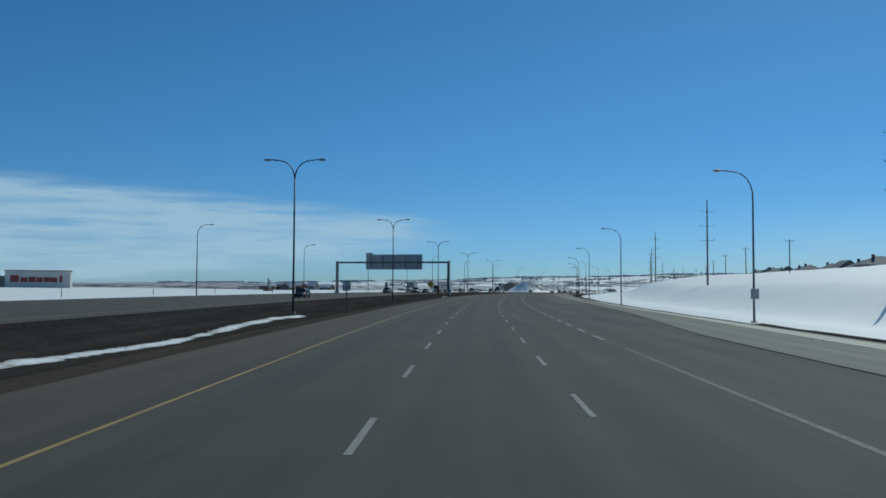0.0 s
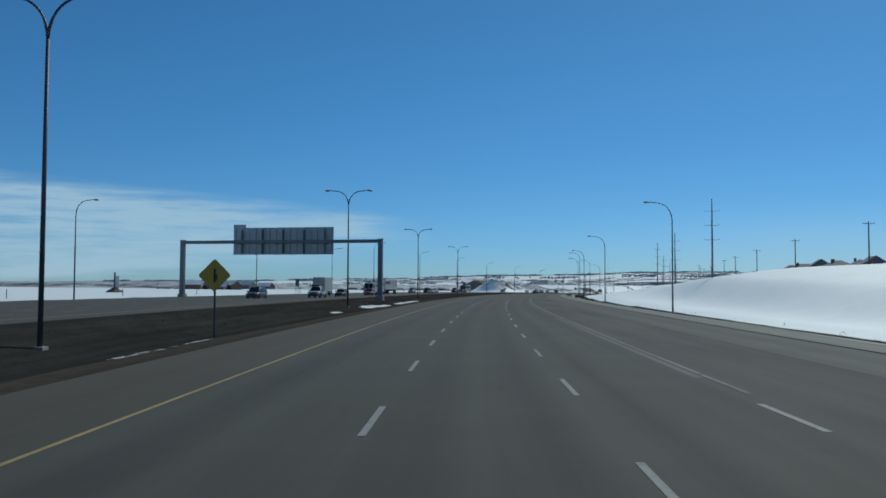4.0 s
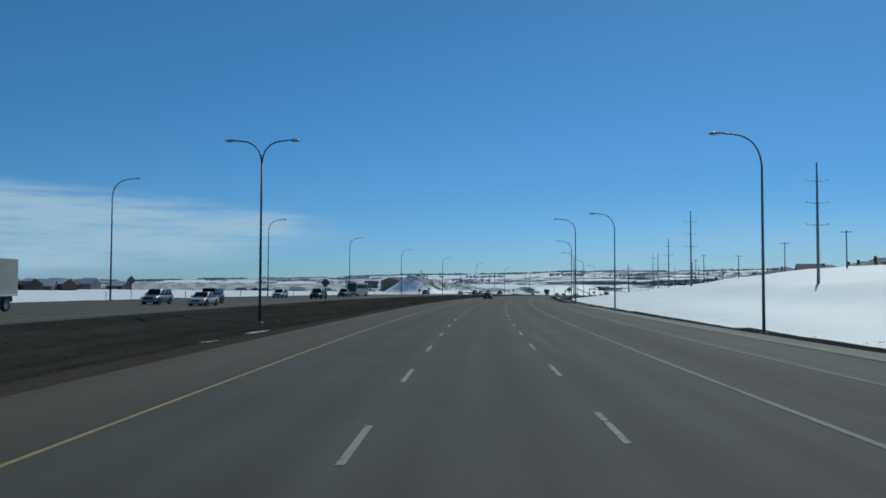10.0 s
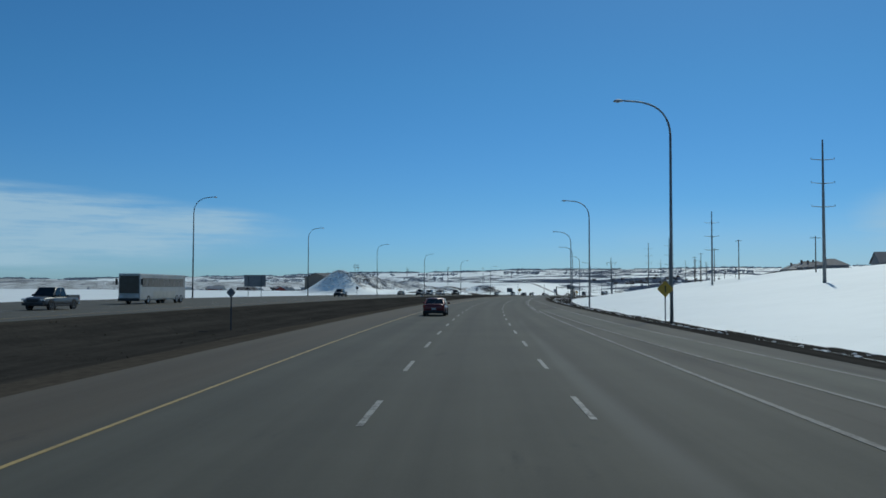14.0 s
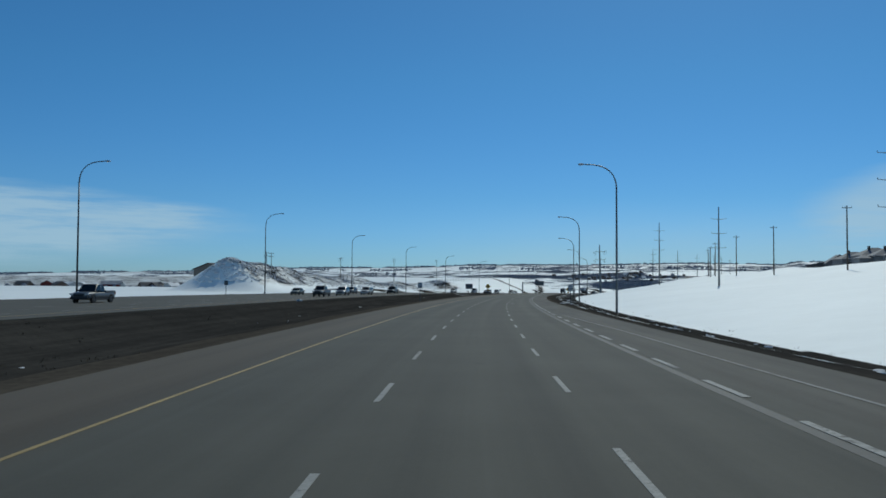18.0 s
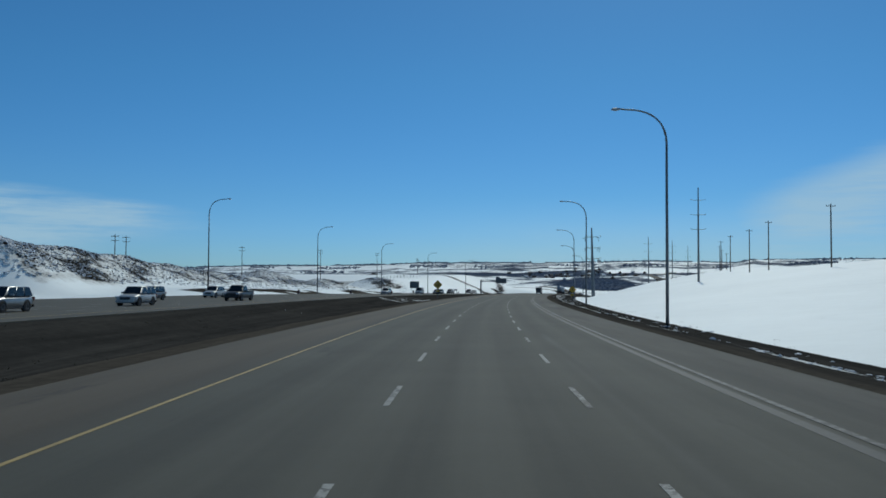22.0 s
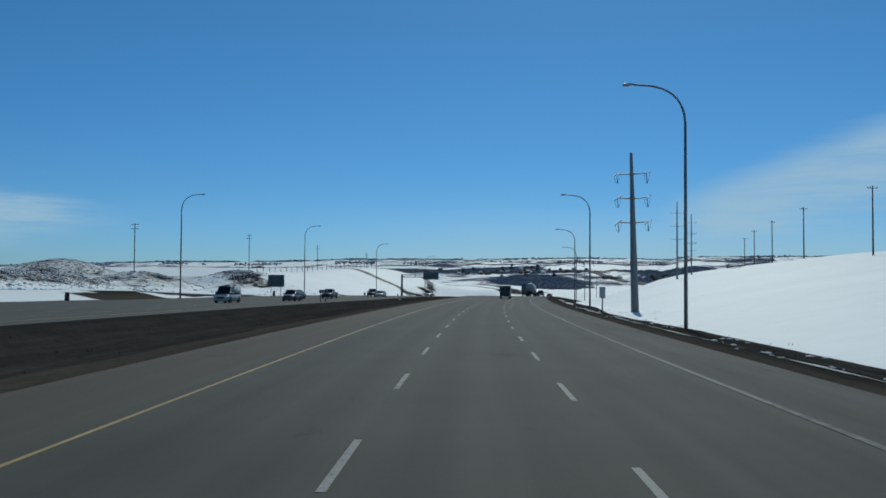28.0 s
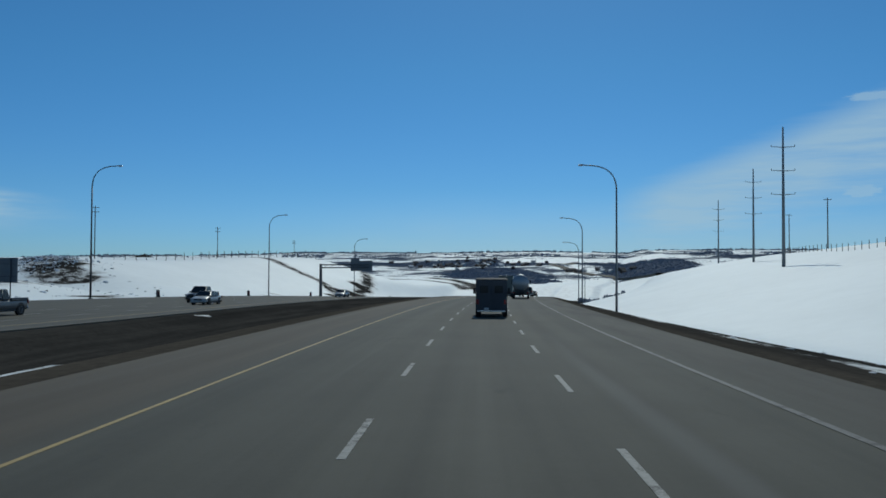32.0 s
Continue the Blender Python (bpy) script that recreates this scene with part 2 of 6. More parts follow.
def ground_build(n, sh):
    """One sheet: snow where the attribute says so, else damp earth with dead grass, and haze-tinted scrub on the far
    slopes.
    """
    p = place(n)
    snow = n.add("ShaderNodeAttribute", attribute_name="snow").outputs["Fac"]
    scrub = n.add("ShaderNodeAttribute", attribute_name="scrub").outputs["Fac"]
    big, mid, fine = n.noise(p, 0.03, 5), n.noise(p, 0.35, 6, 0.65), n.noise(p, 3.0, 5, 0.65)
    edge = n.math("ADD", snow, n.math("MULTIPLY", n.math("SUBTRACT", n.math("ADD", n.math("MULTIPLY", mid, 0.65), n.math("MULTIPLY", fine, 0.35)), 0.5), 1.3))
    mask = n.ease(edge, 0.46, 0.56)
    lay = n.add("ShaderNodeCombineXYZ", {0: n.add("ShaderNodeAttribute", attribute_name="across").outputs["Fac"], 1: n.add("ShaderNodeAttribute", attribute_name="along").outputs["Fac"]}).outputs[0]
    streak = n.noise(lay, 1.0, 6, 0.65, stretch=(0.8, 0.035, 1))
    earth = n.ramp(n.math("ADD", n.math("MULTIPLY", streak, 0.55), n.math("ADD", n.math("MULTIPLY", mid, 0.2), n.math("MULTIPLY", fine, 0.25))),
                   [(0.34, (0.025, 0.0243, 0.0225)), (0.48, (0.039, 0.037, 0.0335)), (0.62, (0.062, 0.058, 0.051)), (0.80, (0.115, 0.105, 0.089))])
    # the median ditch is wet black soil between paler gravel shoulders
    out = n.math("MULTIPLY", n.add("ShaderNodeAttribute", attribute_name="across").outputs["Fac"], -1.0)
    out = n.math("ADD", out, n.math("MULTIPLY", n.math("SUBTRACT", n.math("ADD", streak, n.math("MULTIPLY", n.math("SUBTRACT", mid, 0.5), 0.5)), 0.5), 3.2))
    wet = n.math("MAXIMUM", n.math("MAXIMUM", n.math("MULTIPLY", n.ease(out, 10.6, 15.6), n.math("SUBTRACT", 1.0, n.ease(out, 22.5, 26.5))), n.ease(out, 64.0, 70.0)), n.ease(n.math("MULTIPLY", out, -1.0), 8.2, 11.0))
    dry = n.ramp(n.math("ADD", n.math("MULTIPLY", streak, 0.5), n.math("MULTIPLY", fine, 0.5)), [(0.35, (0.052, 0.046, 0.038)), (0.7, (0.108, 0.094, 0.075))])
    earth = n.mix(n.math("MULTIPLY", n.math("SUBTRACT", 1.0, wet), 0.85), earth, dry)
    white = n.ramp(n.math("ADD", n.math("MULTIPLY", big, 0.6), n.math("MULTIPLY", mid, 0.4)), [(0.3, (0.80, 0.84, 0.825)), (0.6, (0.89, 0.93, 0.91))])
    # thin brown crust where the snow is nearly gone
    thin = n.math("MULTIPLY", n.math("SUBTRACT", 1.0, n.ease(edge, 0.5, 0.85)), 0.55)
    white = n.mix(thin, white, (0.22, 0.19, 0.16, 1))
    color = n.mix(mask, earth, white)
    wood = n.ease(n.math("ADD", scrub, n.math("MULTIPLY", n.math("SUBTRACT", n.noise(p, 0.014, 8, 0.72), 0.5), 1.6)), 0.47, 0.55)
    # the far scrub's blue-grey carries the haze of distance as colour
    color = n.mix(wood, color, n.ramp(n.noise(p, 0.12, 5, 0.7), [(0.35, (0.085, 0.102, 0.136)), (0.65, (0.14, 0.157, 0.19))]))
    relief = n.math("ADD", n.math("MULTIPLY", mid, 0.7), n.math("MULTIPLY", fine, 0.3))
    bright = n.math("MULTIPLY", mask, n.math("SUBTRACT", 1.0, wood))
    link(n, sh, color=color, rough=n.math("SUBTRACT", 0.98, n.math("MULTIPLY", bright, 0.35)), spec=n.math("MULTIPLY", bright, 0.25), normal=bump(n, relief, 0.12, 0.5))


MAT_GROUND = material("snow_earth_and_hazy_scrub", ground_build)
MAT_ROAD = asphalt("worn_asphalt", 0.072)
MAT_ROAD2 = asphalt("pale_asphalt", 0.082, 1.03, 90.0)


def worn_paint(name, color, keep):
    """Road paint that traffic has rubbed through in places."""
    def build(n, sh):
        p = place(n)
        a, b = n.noise(p, 3.2, 6, 0.75), n.noise(p, 0.12, 3)
        f = n.ease(n.math("ADD", n.math("MULTIPLY", a, 0.7), n.math("MULTIPLY", b, 0.5)), keep, keep + 0.12)
        tone = n.ramp(n.noise(p, 14.0, 4), [(0.3, tuple(c * 0.75 for c in color)), (0.7, color)])
        link(n, sh, color=n.mix(f, (0.075, 0.072, 0.066, 1), tone), rough=0.75, spec=0.3)
    return material(name, build)


MAT_WHITE = worn_paint("white_road_paint", (0.31, 0.31, 0.285), 0.47)
MAT_WORN = worn_paint("worn_white_road_paint", (0.165, 0.164, 0.152), 0.50)
MAT_FAINT = worn_paint("nearly_worn_off_road_paint", (0.096, 0.094, 0.087), 0.52)
MAT_YELLOW = plain("yellow_road_paint", (0.33, 0.235, 0.08), 0.7, scale=5, spread=0.3)
MAT_POLE = plain("grey_painted_steel", (0.15, 0.17, 0.185), 0.55, 0.1, scale=3, spread=0.12)
MAT_DARKPOLE = plain("dark_steel", (0.06, 0.068, 0.078), 0.55, 0.1, scale=3, spread=0.15)
MAT_GALV = plain("galvanised_steel", (0.32, 0.34, 0.36), 0.45, 0.6, scale=3, spread=0.15)
MAT_WOOD = plain("weathered_pole_wood", (0.10, 0.085, 0.07), 0.85, scale=5, spread=0.35, relief=0.01)
MAT_LENS = plain("lamp_lens", (0.45, 0.46, 0.46), 0.25, scale=8, spread=0.1)
MAT_CONCRETE = plain("concrete", (0.30, 0.29, 0.27), 0.85, scale=4, spread=0.25, relief=0.01)
MAT_ALU = plain("aluminium_sign_back", (0.33, 0.36, 0.39), 0.5, 0.5, scale=1.5, spread=0.12)


# ================= mesh helpers =================
def mesh_object(name, verts, faces, mat, parent=None, smooth=False):
    me = bpy.data.meshes.new(name)
    me.from_pydata(verts, [], faces)
    me.materials.append(mat)
    if smooth:
        me.polygons.foreach_set("use_smooth", [True] * len(me.polygons))
    ob = new(name, me)
    if parent:
        ob.parent = parent
    return ob


def part(name, bm, mat, parent=None, label="", smooth=False):
    """Links a bmesh as one mesh object under a thing or a part."""
    me = bpy.data.meshes.new(name)
    bmesh.ops.recalc_face_normals(bm, faces=bm.faces)
    if smooth:
        for f in bm.faces:
            f.smooth = True
    bm.to_mesh(me)
    bm.free()
    me.materials.append(mat)
    ob = new(name, me)
    if parent:
        ob.parent = parent
    if label:
        tagged(ob, label)
    return ob


def empty(name, label, category, group="", kind=""):
    ob = new(name)
    ob.empty_display_size = 0.3
    return tagged(ob, label, category, group, kind)


def add_box(bm, x0, y0, z0, x1, y1, z1, bevel=0.0, m=None):
    r = bmesh.ops.create_cube(bm, size=1.0)
    vs = r["verts"]
    bmesh.ops.scale(bm, vec=(x1 - x0, y1 - y0, z1 - z0), verts=vs)
    bmesh.ops.translate(bm, vec=((x0 + x1) / 2, (y0 + y1) / 2, (z0 + z1) / 2), verts=vs)
    if m:
        bmesh.ops.transform(bm, matrix=m, verts=vs)
    if bevel:
        es = list({e for v in vs for e in v.link_edges})
        bmesh.ops.bevel(bm, geom=es, offset=bevel, segments=2, affect="EDGES", profile=0.6)
    return bm


def box(x0, y0, z0, x1, y1, z1, bevel=0.0, m=None):
    return add_box(bmesh.new(), x0, y0, z0, x1, y1, z1, bevel, m)


def add_tube(bm, pts, radii, sides=10):
    """A tapered round bar through points."""
    pts = [Vector(p) for p in pts]
    if not hasattr(radii, "__len__"):
        radii = [radii] * len(pts)
    rings = []
    for i, p in enumerate(pts):
        d = (pts[min(i + 1, len(pts) - 1)] - pts[max(i - 1, 0)]).normalized()
        side = d.cross(Vector((0, 1, 0)) if abs(d.y) < 0.9 else Vector((1, 0, 0))).normalized()
        up = side.cross(d)
        rings.append([bm.verts.new(p + (side * math.cos(k * 2 * math.pi / sides) + up * math.sin(k * 2 * math.pi / sides)) * radii[i]) for k in range(sides)])
    for a, b in zip(rings, rings[1:]):
        for k in range(sides):
            bm.faces.new((a[k], a[(k + 1) % sides], b[(k + 1) % sides], b[k]))
    bm.faces.new(rings[0][::-1])
    bm.faces.new(rings[-1])
    return bm


def tube(pts, radii, sides=10):
    return add_tube(bmesh.new(), pts, radii, sides)


def add_prism(bm, outline, y0, y1, m=None):
    """A shape in x and z pushed from y0 to y1."""
    a = [bm.verts.new((x, y0, z)) for x, z in outline]
    b = [bm.verts.new((x, y1, z)) for x, z in outline]
    k = len(a)
    bm.faces.new(a)
    bm.faces.new(b[::-1])
    for i in range(k):
        bm.faces.new((a[i], b[i], b[(i + 1) % k], a[(i + 1) % k]))
    if m:
        bmesh.ops.transform(bm, matrix=m, verts=a + b)
    return bm


def loft(rings):
    """A closed skin through rings of points."""
    bm = bmesh.new()
    rows_ = [[bm.verts.new(p) for p in ring] for ring in rings]
    k = len(rows_[0])
    for a, b in zip(rows_, rows_[1:]):
        for i in range(k):
            bm.faces.new((a[i], a[(i + 1) % k], b[(i + 1) % k], b[i]))
    bm.faces.new(rows_[0][::-1])
    bm.faces.new(rows_[-1])
    bmesh.ops.recalc_face_normals(bm, faces=bm.faces)
    return bm


# ================= ground =================
def fit_line(s, *pairs):
    return np.interp(s, [p[0] for p in pairs], [p[1] for p in pairs])


def pave_right(s):
    return fit_line(s, (-100, 12.0), (0, 10.3), (38, 10.6), (72, 13.2), (120, 14.0), (200, 13.8), (400, 11.9), (480, 11.0), (560, 9.6), (650, 8.6), (4000, 8.6))


def bank_foot(s):
    return fit_line(s, (-100, 25), (70, 24.8), (230, 24.3), (430, 20.5), (580, 16.3), (860, 16.3), (895, 19.0), (918, 22.4), (945, 20.5), (1000, 17.2), (1080, 16.6), (4000, 16.3))


def opp_near(s):
    return fit_line(s, (-100, -22.3), (300, -23.0), (430, -26.0), (550, -25.0), (700, -23.2), (4000, -23.2))


def opp_far(s):
    return fit_line(s, (-100, -53.5), (300, -54.5), (480, -59.0), (600, -57.5), (800, -56.5), (4000, -56.5))


def opp_level(s):
    return fit_line(s, (-100, 0.3), (780, 0.3), (940, -0.35), (4000, -0.35))


def rise(x, lo, hi):
    k = np.clip((x - lo) / (hi - lo), 0, 1)
    return k * k * (3 - 2 * k)


def waves(x, y, size, seed=0.0):
    """Cheap smooth unevenness, about -1 to 1."""
    a = np.sin(x / size + seed) * np.cos(y / size * 1.3 + seed * 2)
    b = np.sin((x * 0.6 + y * 0.8) / size * 2.1 + seed * 3) * 0.5
    c = np.cos((x * 0.8 - y * 0.6) / size * 4.3 + seed) * 0.25
    return (a + b + c) / 1.5


def ridge(s, u, s0, s1, u0, h0, h1, half, jag=0.0):
    """A long heap of spoil from s0 to s1 along u0."""
    k = np.clip((s - s0) / (s1 - s0), 0, 1)
    end = np.maximum(np.maximum(s0 - s, s - s1), 0) * 1.3
    h = h1 + (h0 - h1) * (1 - k) ** 2.2
    off = np.sqrt((u - u0) ** 2 + end ** 2 + 7.0) - 2.65
    return h * np.clip(1 - off / (half * (0.4 + 0.6 * h / max(h0, h1))), 0, 1) ** 1.12 * (1 + jag * waves(s, u, 4.0, 1.0))


def mound(s, u, s0, u0, h, rs, ru):
    d = ((s - s0) / rs) ** 2 + ((u - u0) / ru) ** 2
    return h * (0.35 * np.exp(-d * 1.6) + 0.65 * np.clip(1 - 0.9 * np.sqrt(d), 0, 1) ** 1.1)


def relief(s, u):
    """Height above the road's own level, snow cover and scrub, from the plan."""
    s, u = np.broadcast_arrays(np.asarray(s, float), np.asarray(u, float))
    z = np.zeros_like(s)
    pr, bf, on, of = pave_right(s), bank_foot(s), opp_near(s), opp_far(s)
    # right: shoulder slope, ditch, snow bank
    deep = fit_line(s, (850, 0.85), (900, 1.45), (990, 1.6), (1400, 1.6))
    z += np.where(u > pr, -deep * rise(u, pr, bf - 1.0), 0)
    steep = fit_line(s, (0, 0.155), (330, 0.15), (433, 0.123), (536, 0.133), (640, 0.115), (734, 0.112), (800, 0.145), (860, 0.185), (920, 0.215), (980, 0.25), (1200, 0.27))
    top = fit_line(s, (0, 13.5), (300, 13.0), (600, 12.0), (850, 12.0), (980, 15.0), (1300, 16.0))
    up = np.maximum(u - bf, 0)
    z += np.where(u > bf, top * np.sqrt(1 - np.exp(-(steep * up / top) ** 2)) - 3.2 * rise(u, 94, 113), 0)
    z += np.where(u > bf, fit_line(s, (330, 0), (433, 1.4), (536, 1.3), (640, 2.3), (734, 2.7), (800, 1.4), (860, 0)) * rise(u, 54, 92), 0)
    # a flat snow-filled hollow at its foot, then a steeper face with a rounded shoulder
    z -= fit_line(s, (-100, 2.0), (200, 2.0), (300, 1.7), (400, 0.7), (480, 0)) * rise(u, 24, 37) * (1 - rise(u, 37, 51))
    z += fit_line(s, (225, 0), (300, 1.4), (330, 1.65), (400, 1.2), (433, 0.7), (520, 0.4), (600, 0)) * rise(u, 38, 50) * (1 - 0.65 * rise(u, 60, 92))
    z += np.where(u > bf + 8, waves(s, u, 26.0, 2.0) * 0.5 * rise(u, bf + 8, bf + 40), 0)
    # the fields keep to the even slope where the road drops
    z += dip(s) * np.maximum(np.maximum(rise(-u, 62, 80), rise(u, 26, 48)), rise(s, 1300, 1440))
    # median ditch
    m = np.clip((u - on - 1.8) / (-12.6 - on), 0, 1)
    z += np.where((u < -9.5) & (u > on), -1.0 * np.sin(np.pi * m) ** 0.8 + opp_level(s) * (1 - m), 0)
    # far carriageway and fields beyond
    z += np.where(u <= on, opp_level(s), 0)
    z += np.where(u < of, -0.25 * rise(-u, -of, -of + 4) + 0.25 * rise(-u, -of + 4, -of + 12), 0)
    z += np.where(u < of - 20, 3.5 * rise(-u, 80, 900) * rise(900 - s, 0, 300), 0)
    z += np.where(u < of - 3, 1.35 * rise(-u, 60, 72) * rise(s, 775, 815) * (1 - rise(s, 930, 985)), 0)
    lump = ridge(s, u, 772, 965, -95, 11.0, 3.6, 16.4, 0.05)
    lump = np.maximum(lump, mound(s, u, 1058, -172, 12.3, 46, 34) * (1 + 0.05 * waves(s, u, 7.0, 2.0)))
    lump = np.maximum(lump, mound(s, u, 1028, -122, 7.2, 26, 24) * (1 + 0.05 * waves(s, u, 6.0, 4.0)))
    lump = np.maximum(lump, mound(s, u, 978, -92, 4.0, 22, 16))
    lump = np.maximum(lump, mound(s, u, 1018, -84, 3.0, 22, 12))
    slope = (8.2 + 4.5 * rise(s, 1090, 1250)) * rise(-u, 62, 113) * rise(s, 1036, 1068) * (1 - 0.75 * rise(s, 1235, 1330)) * (1 - 0.62 * rise(-u, 106, 130) * (1 - rise(s, 1080, 1180)))
    slope = np.maximum(slope, mound(s, u, 1215, -178, 14.2, 16, 14))
    lump = np.maximum(lump, slope)
    z += np.where(u < of - 3, lump, 0)
    shelf = fit_line(s, (868, 0), (893, 2.6), (918, 5.6), (945, 3.8), (1000, 0.6), (1080, 0))
    snow = np.where(u > bf - 0.8 - shelf, 1.0, 0.0)
    snow = np.where(u < of - 6, 1.0, snow)
    return z, snow, lump


def far_hills(s, u):
    """The valley's other side, as absolute height."""
    up = rise(s, 1620, 2950)
    fold = waves(s, u, 210.0, 0.7) * 7 + waves(s, u, 90.0, 3.0) * 2.5
    near = up * 40 * rise(u, -1500, -500) + fold * rise(s, 1620, 2000) * rise(u, -1400, -900)
    # the long plateau behind it
    x, y, _ = along(s, u)
    x0, y0, _ = along(450.0, 0.0)
    away, way = np.hypot(x - x0, y - y0), np.degrees(np.arctan2(x - x0, y - y0))
    crest = fit_line(way, (-70, 12), (-40, 16), (-15, 26), (-4, 40), (3, 56), (9, 64), (15, 74), (21, 80), (31, 85), (45, 84), (70, 74))
    crest = crest + 1.6 * np.sin(way * 0.5) + 0.7 * np.sin(way * 1.7 + 1)
    return np.maximum(near, crest * rise(away, 2250, 3900) ** 0.9)


# woods on the valley side: s, u, half lengths along and across, slant
WOODS = ((1890, -132, 330, 66, -0.2), (2285, -142, 55, 75, 0), (2060, 48, 420, 58, -0.05), (2265, -480, 75, 150, 0), (2045, -405, 40, 75, 0), (2830, -420, 60, 380, 0),
         (2800, 210, 50, 170, 0), (2330, -280, 90, 90, 0), (1990, -760, 150, 220, 0), (2480, -20, 40, 60, 0), (2560, -620, 60, 200, 0), (2350, 330, 130, 150, 0), (1620, -330, 40, 70, 0))


def wooded(s, u):
    """How far a place on the valley side lies inside a wood, 0 to 1."""
    k = np.zeros(np.shape(s))
    for s0, u0, rs, ru, slant in WOODS:
        d = np.sqrt(((s - s0) / rs) ** 2 + ((u - u0 - slant * (s - s0)) / ru) ** 2) + 0.16 * waves(s, u, 23.0, s0) + 0.1 * waves(s, u, 9.0, u0)
        k = np.maximum(k, 1 - rise(d, 0.8, 1.1))
    return k


def near_line(s, u, *pts):
    """Distance from a line of plan points."""
    best = np.full(np.shape(s), 1e9)
    for (s0, u0), (s1, u1) in zip(pts[:-1], pts[1:]):
        k = np.clip(((s - s0) * (s1 - s0) + (u - u0) * (u1 - u0)) / ((s1 - s0) ** 2 + (u1 - u0) ** 2), 0, 1)
        best = np.minimum(best, np.hypot(s - s0 - k * (s1 - s0), u - u0 - k * (u1 - u0)))
    return best


def make_ground():
    s_line = np.concatenate([np.arange(-160, -20, 20), np.arange(-20, 1240, 3.0), np.arange(1240, 1400, 5.0), np.arange(1400, 2600, 10.0), np.arange(2600, 3300, 25.0), np.arange(3300, 4700, 55.0)])
    u_line = np.concatenate([[-4300, -4000, -3700], np.arange(-3450, -880, 90.0), [-880], np.arange(-800, -190, 13.0), np.arange(-190, -64, 3.0), np.arange(-64, -20.5, 1.3), np.arange(-20, -12, 0.5), [-12, -10.7, -9.41],
                             np.arange(-8, 8, 2.0), np.arange(8, 10, 1.0), np.arange(10, 20, 0.5), np.arange(20, 34, 1.0), np.arange(34, 58, 2.0), np.arange(58, 90, 4.0), np.arange(90, 200, 8.0), np.arange(200, 560, 24.0), np.arange(560, 1700, 60.0)])
    s, u = np.meshgrid(s_line, u_line, indexing="ij")
    z, snow, lump = relief(s, u)
    pr, bf, on, of = pave_right(s), bank_foot(s), opp_near(s), opp_far(s)
    height = fall(s) + z + far_hills(s, u)
    # sink under the two carriageways so that their slabs lie on it
    height -= np.where((u > -9.4) & (u < pr) & (s < 1400), 0.25, 0) + np.where((u > of) & (u < on) & (s < 1400), 0.25, 0)
    rough = waves(s, u, 2.2, 4.0) * 0.05 + waves(s, u, 5.1, 2.0) * 0.05
    height += np.where((u > bf) | (u < of - 5) | ((u < -10) & (u > on + 1)), rough, 0)
    # snow cover
    cover = snow.copy()
    # lines of old snow in the ditch
    strip = np.abs(u + 16.9 + 0.6 * np.sin(s / 9.0))
    cover = np.where((strip < 0.9) & (s < 82), np.clip(0.95 - 0.95 * strip, 0, 0.75), cover)
    cover = np.where((np.abs(u + 14.3 + 0.35 * np.sin(s / 6.0)) < 0.7) & (s > 128) & (s < 226), 0.5 - 0.07 * np.sin(s / 7.0), cover)
    half = fit_line(s, (226, 0.6), (232, 1.1), (240, 1.0), (250, 0.5), (254, 0.4), (258, 0.7), (284, 0.55))
    strip = np.abs(u + 17.2 + 0.3 * np.sin(s / 7.0)) / half
    cover = np.where((strip < 1.3) & ((s > 226) | ((s > 205) & (s < 213))) & (s < 284) & (np.abs(s - 252) > 3), np.clip(0.86 - 0.42 * strip, 0, 0.72), cover)
    for s0, u0, rs, ru, k in ((345, -15, 9, 1.0, .45), (790, -19.8, 24, 2.2, .43), (806, -17.6, 14, 0.9, .52), (633, -18, 2.0, .45, .56), (440, 18.2, 16, .7, .7), (470, 17, 10, .6, .6),
                              (919, -16, 5, .7, .62), (952, -21.5, 4, .6, .6)):
        cover = np.where(((s - s0) / rs) ** 2 + ((u - u0) / ru) ** 2 < 1, k, cover)
    # crumbs of snow on the outer verge
    cover = np.where(s > 1330, np.maximum(cover, 0.8), cover)
    verge = (u > pr + 1.5) & (u < bf - 1) & (s < 1330) & (snow < 0.5)
    cover = np.where(verge, 0.16 + 0.22 * np.maximum(0, np.sin(s / 13.0)) * np.sin(s / 5.3 + u), cover)
    crumb = np.abs(u - fit_line(s, (100, 22.3), (200, 21.0), (300, 18.2), (390, 16.0), (440, 14.6), (575, 11.4), (720, 11.6), (900, 11.3)) - 0.3 * np.sin(s / 5.0))
    cover = np.where((crumb < 0.6) & (s > 200) & (s < 960), fit_line(s, (200, 0.56), (430, 0.54), (520, 0.47), (960, 0.47)) + 0.14 * np.sin(s / 4.0) * np.sin(s / 13.0 + 1), cover)
    # spoil heaps: dark where the snow has slid off
    bare = np.clip(waves(s, u, 4.0, 9.0) * 0.9 + waves(s, u, 11.0, 5.0) * 0.4, -1, 1)
    on_heap = (lump > 1.6) & (u < of - 3)
    rock = on_heap & (s > 772 + 0.45 * (-95 - u)) & (s < 980) & (u > -106)
    cover = np.where(rock, 0.53 - 0.2 * bare, cover)
    cover = np.where(on_heap & (s >= 975) & (s < 1040 + 0.6 * (-100 - u)) & (u < -76), 0.58 - 0.17 * bare, cover)
    cover = np.where(on_heap & (s > 1000) & (u < -120) & (s < 1130), 0.57 - 0.13 * bare, cover)
    scar = near_line(s, u, (1054, -94), (1064, -106), (1082, -130))
    cover = np.where((scar < 7.5 + 3.0 * bare) & (lump > 0.8), 0.40 + 0.25 * bare, cover)
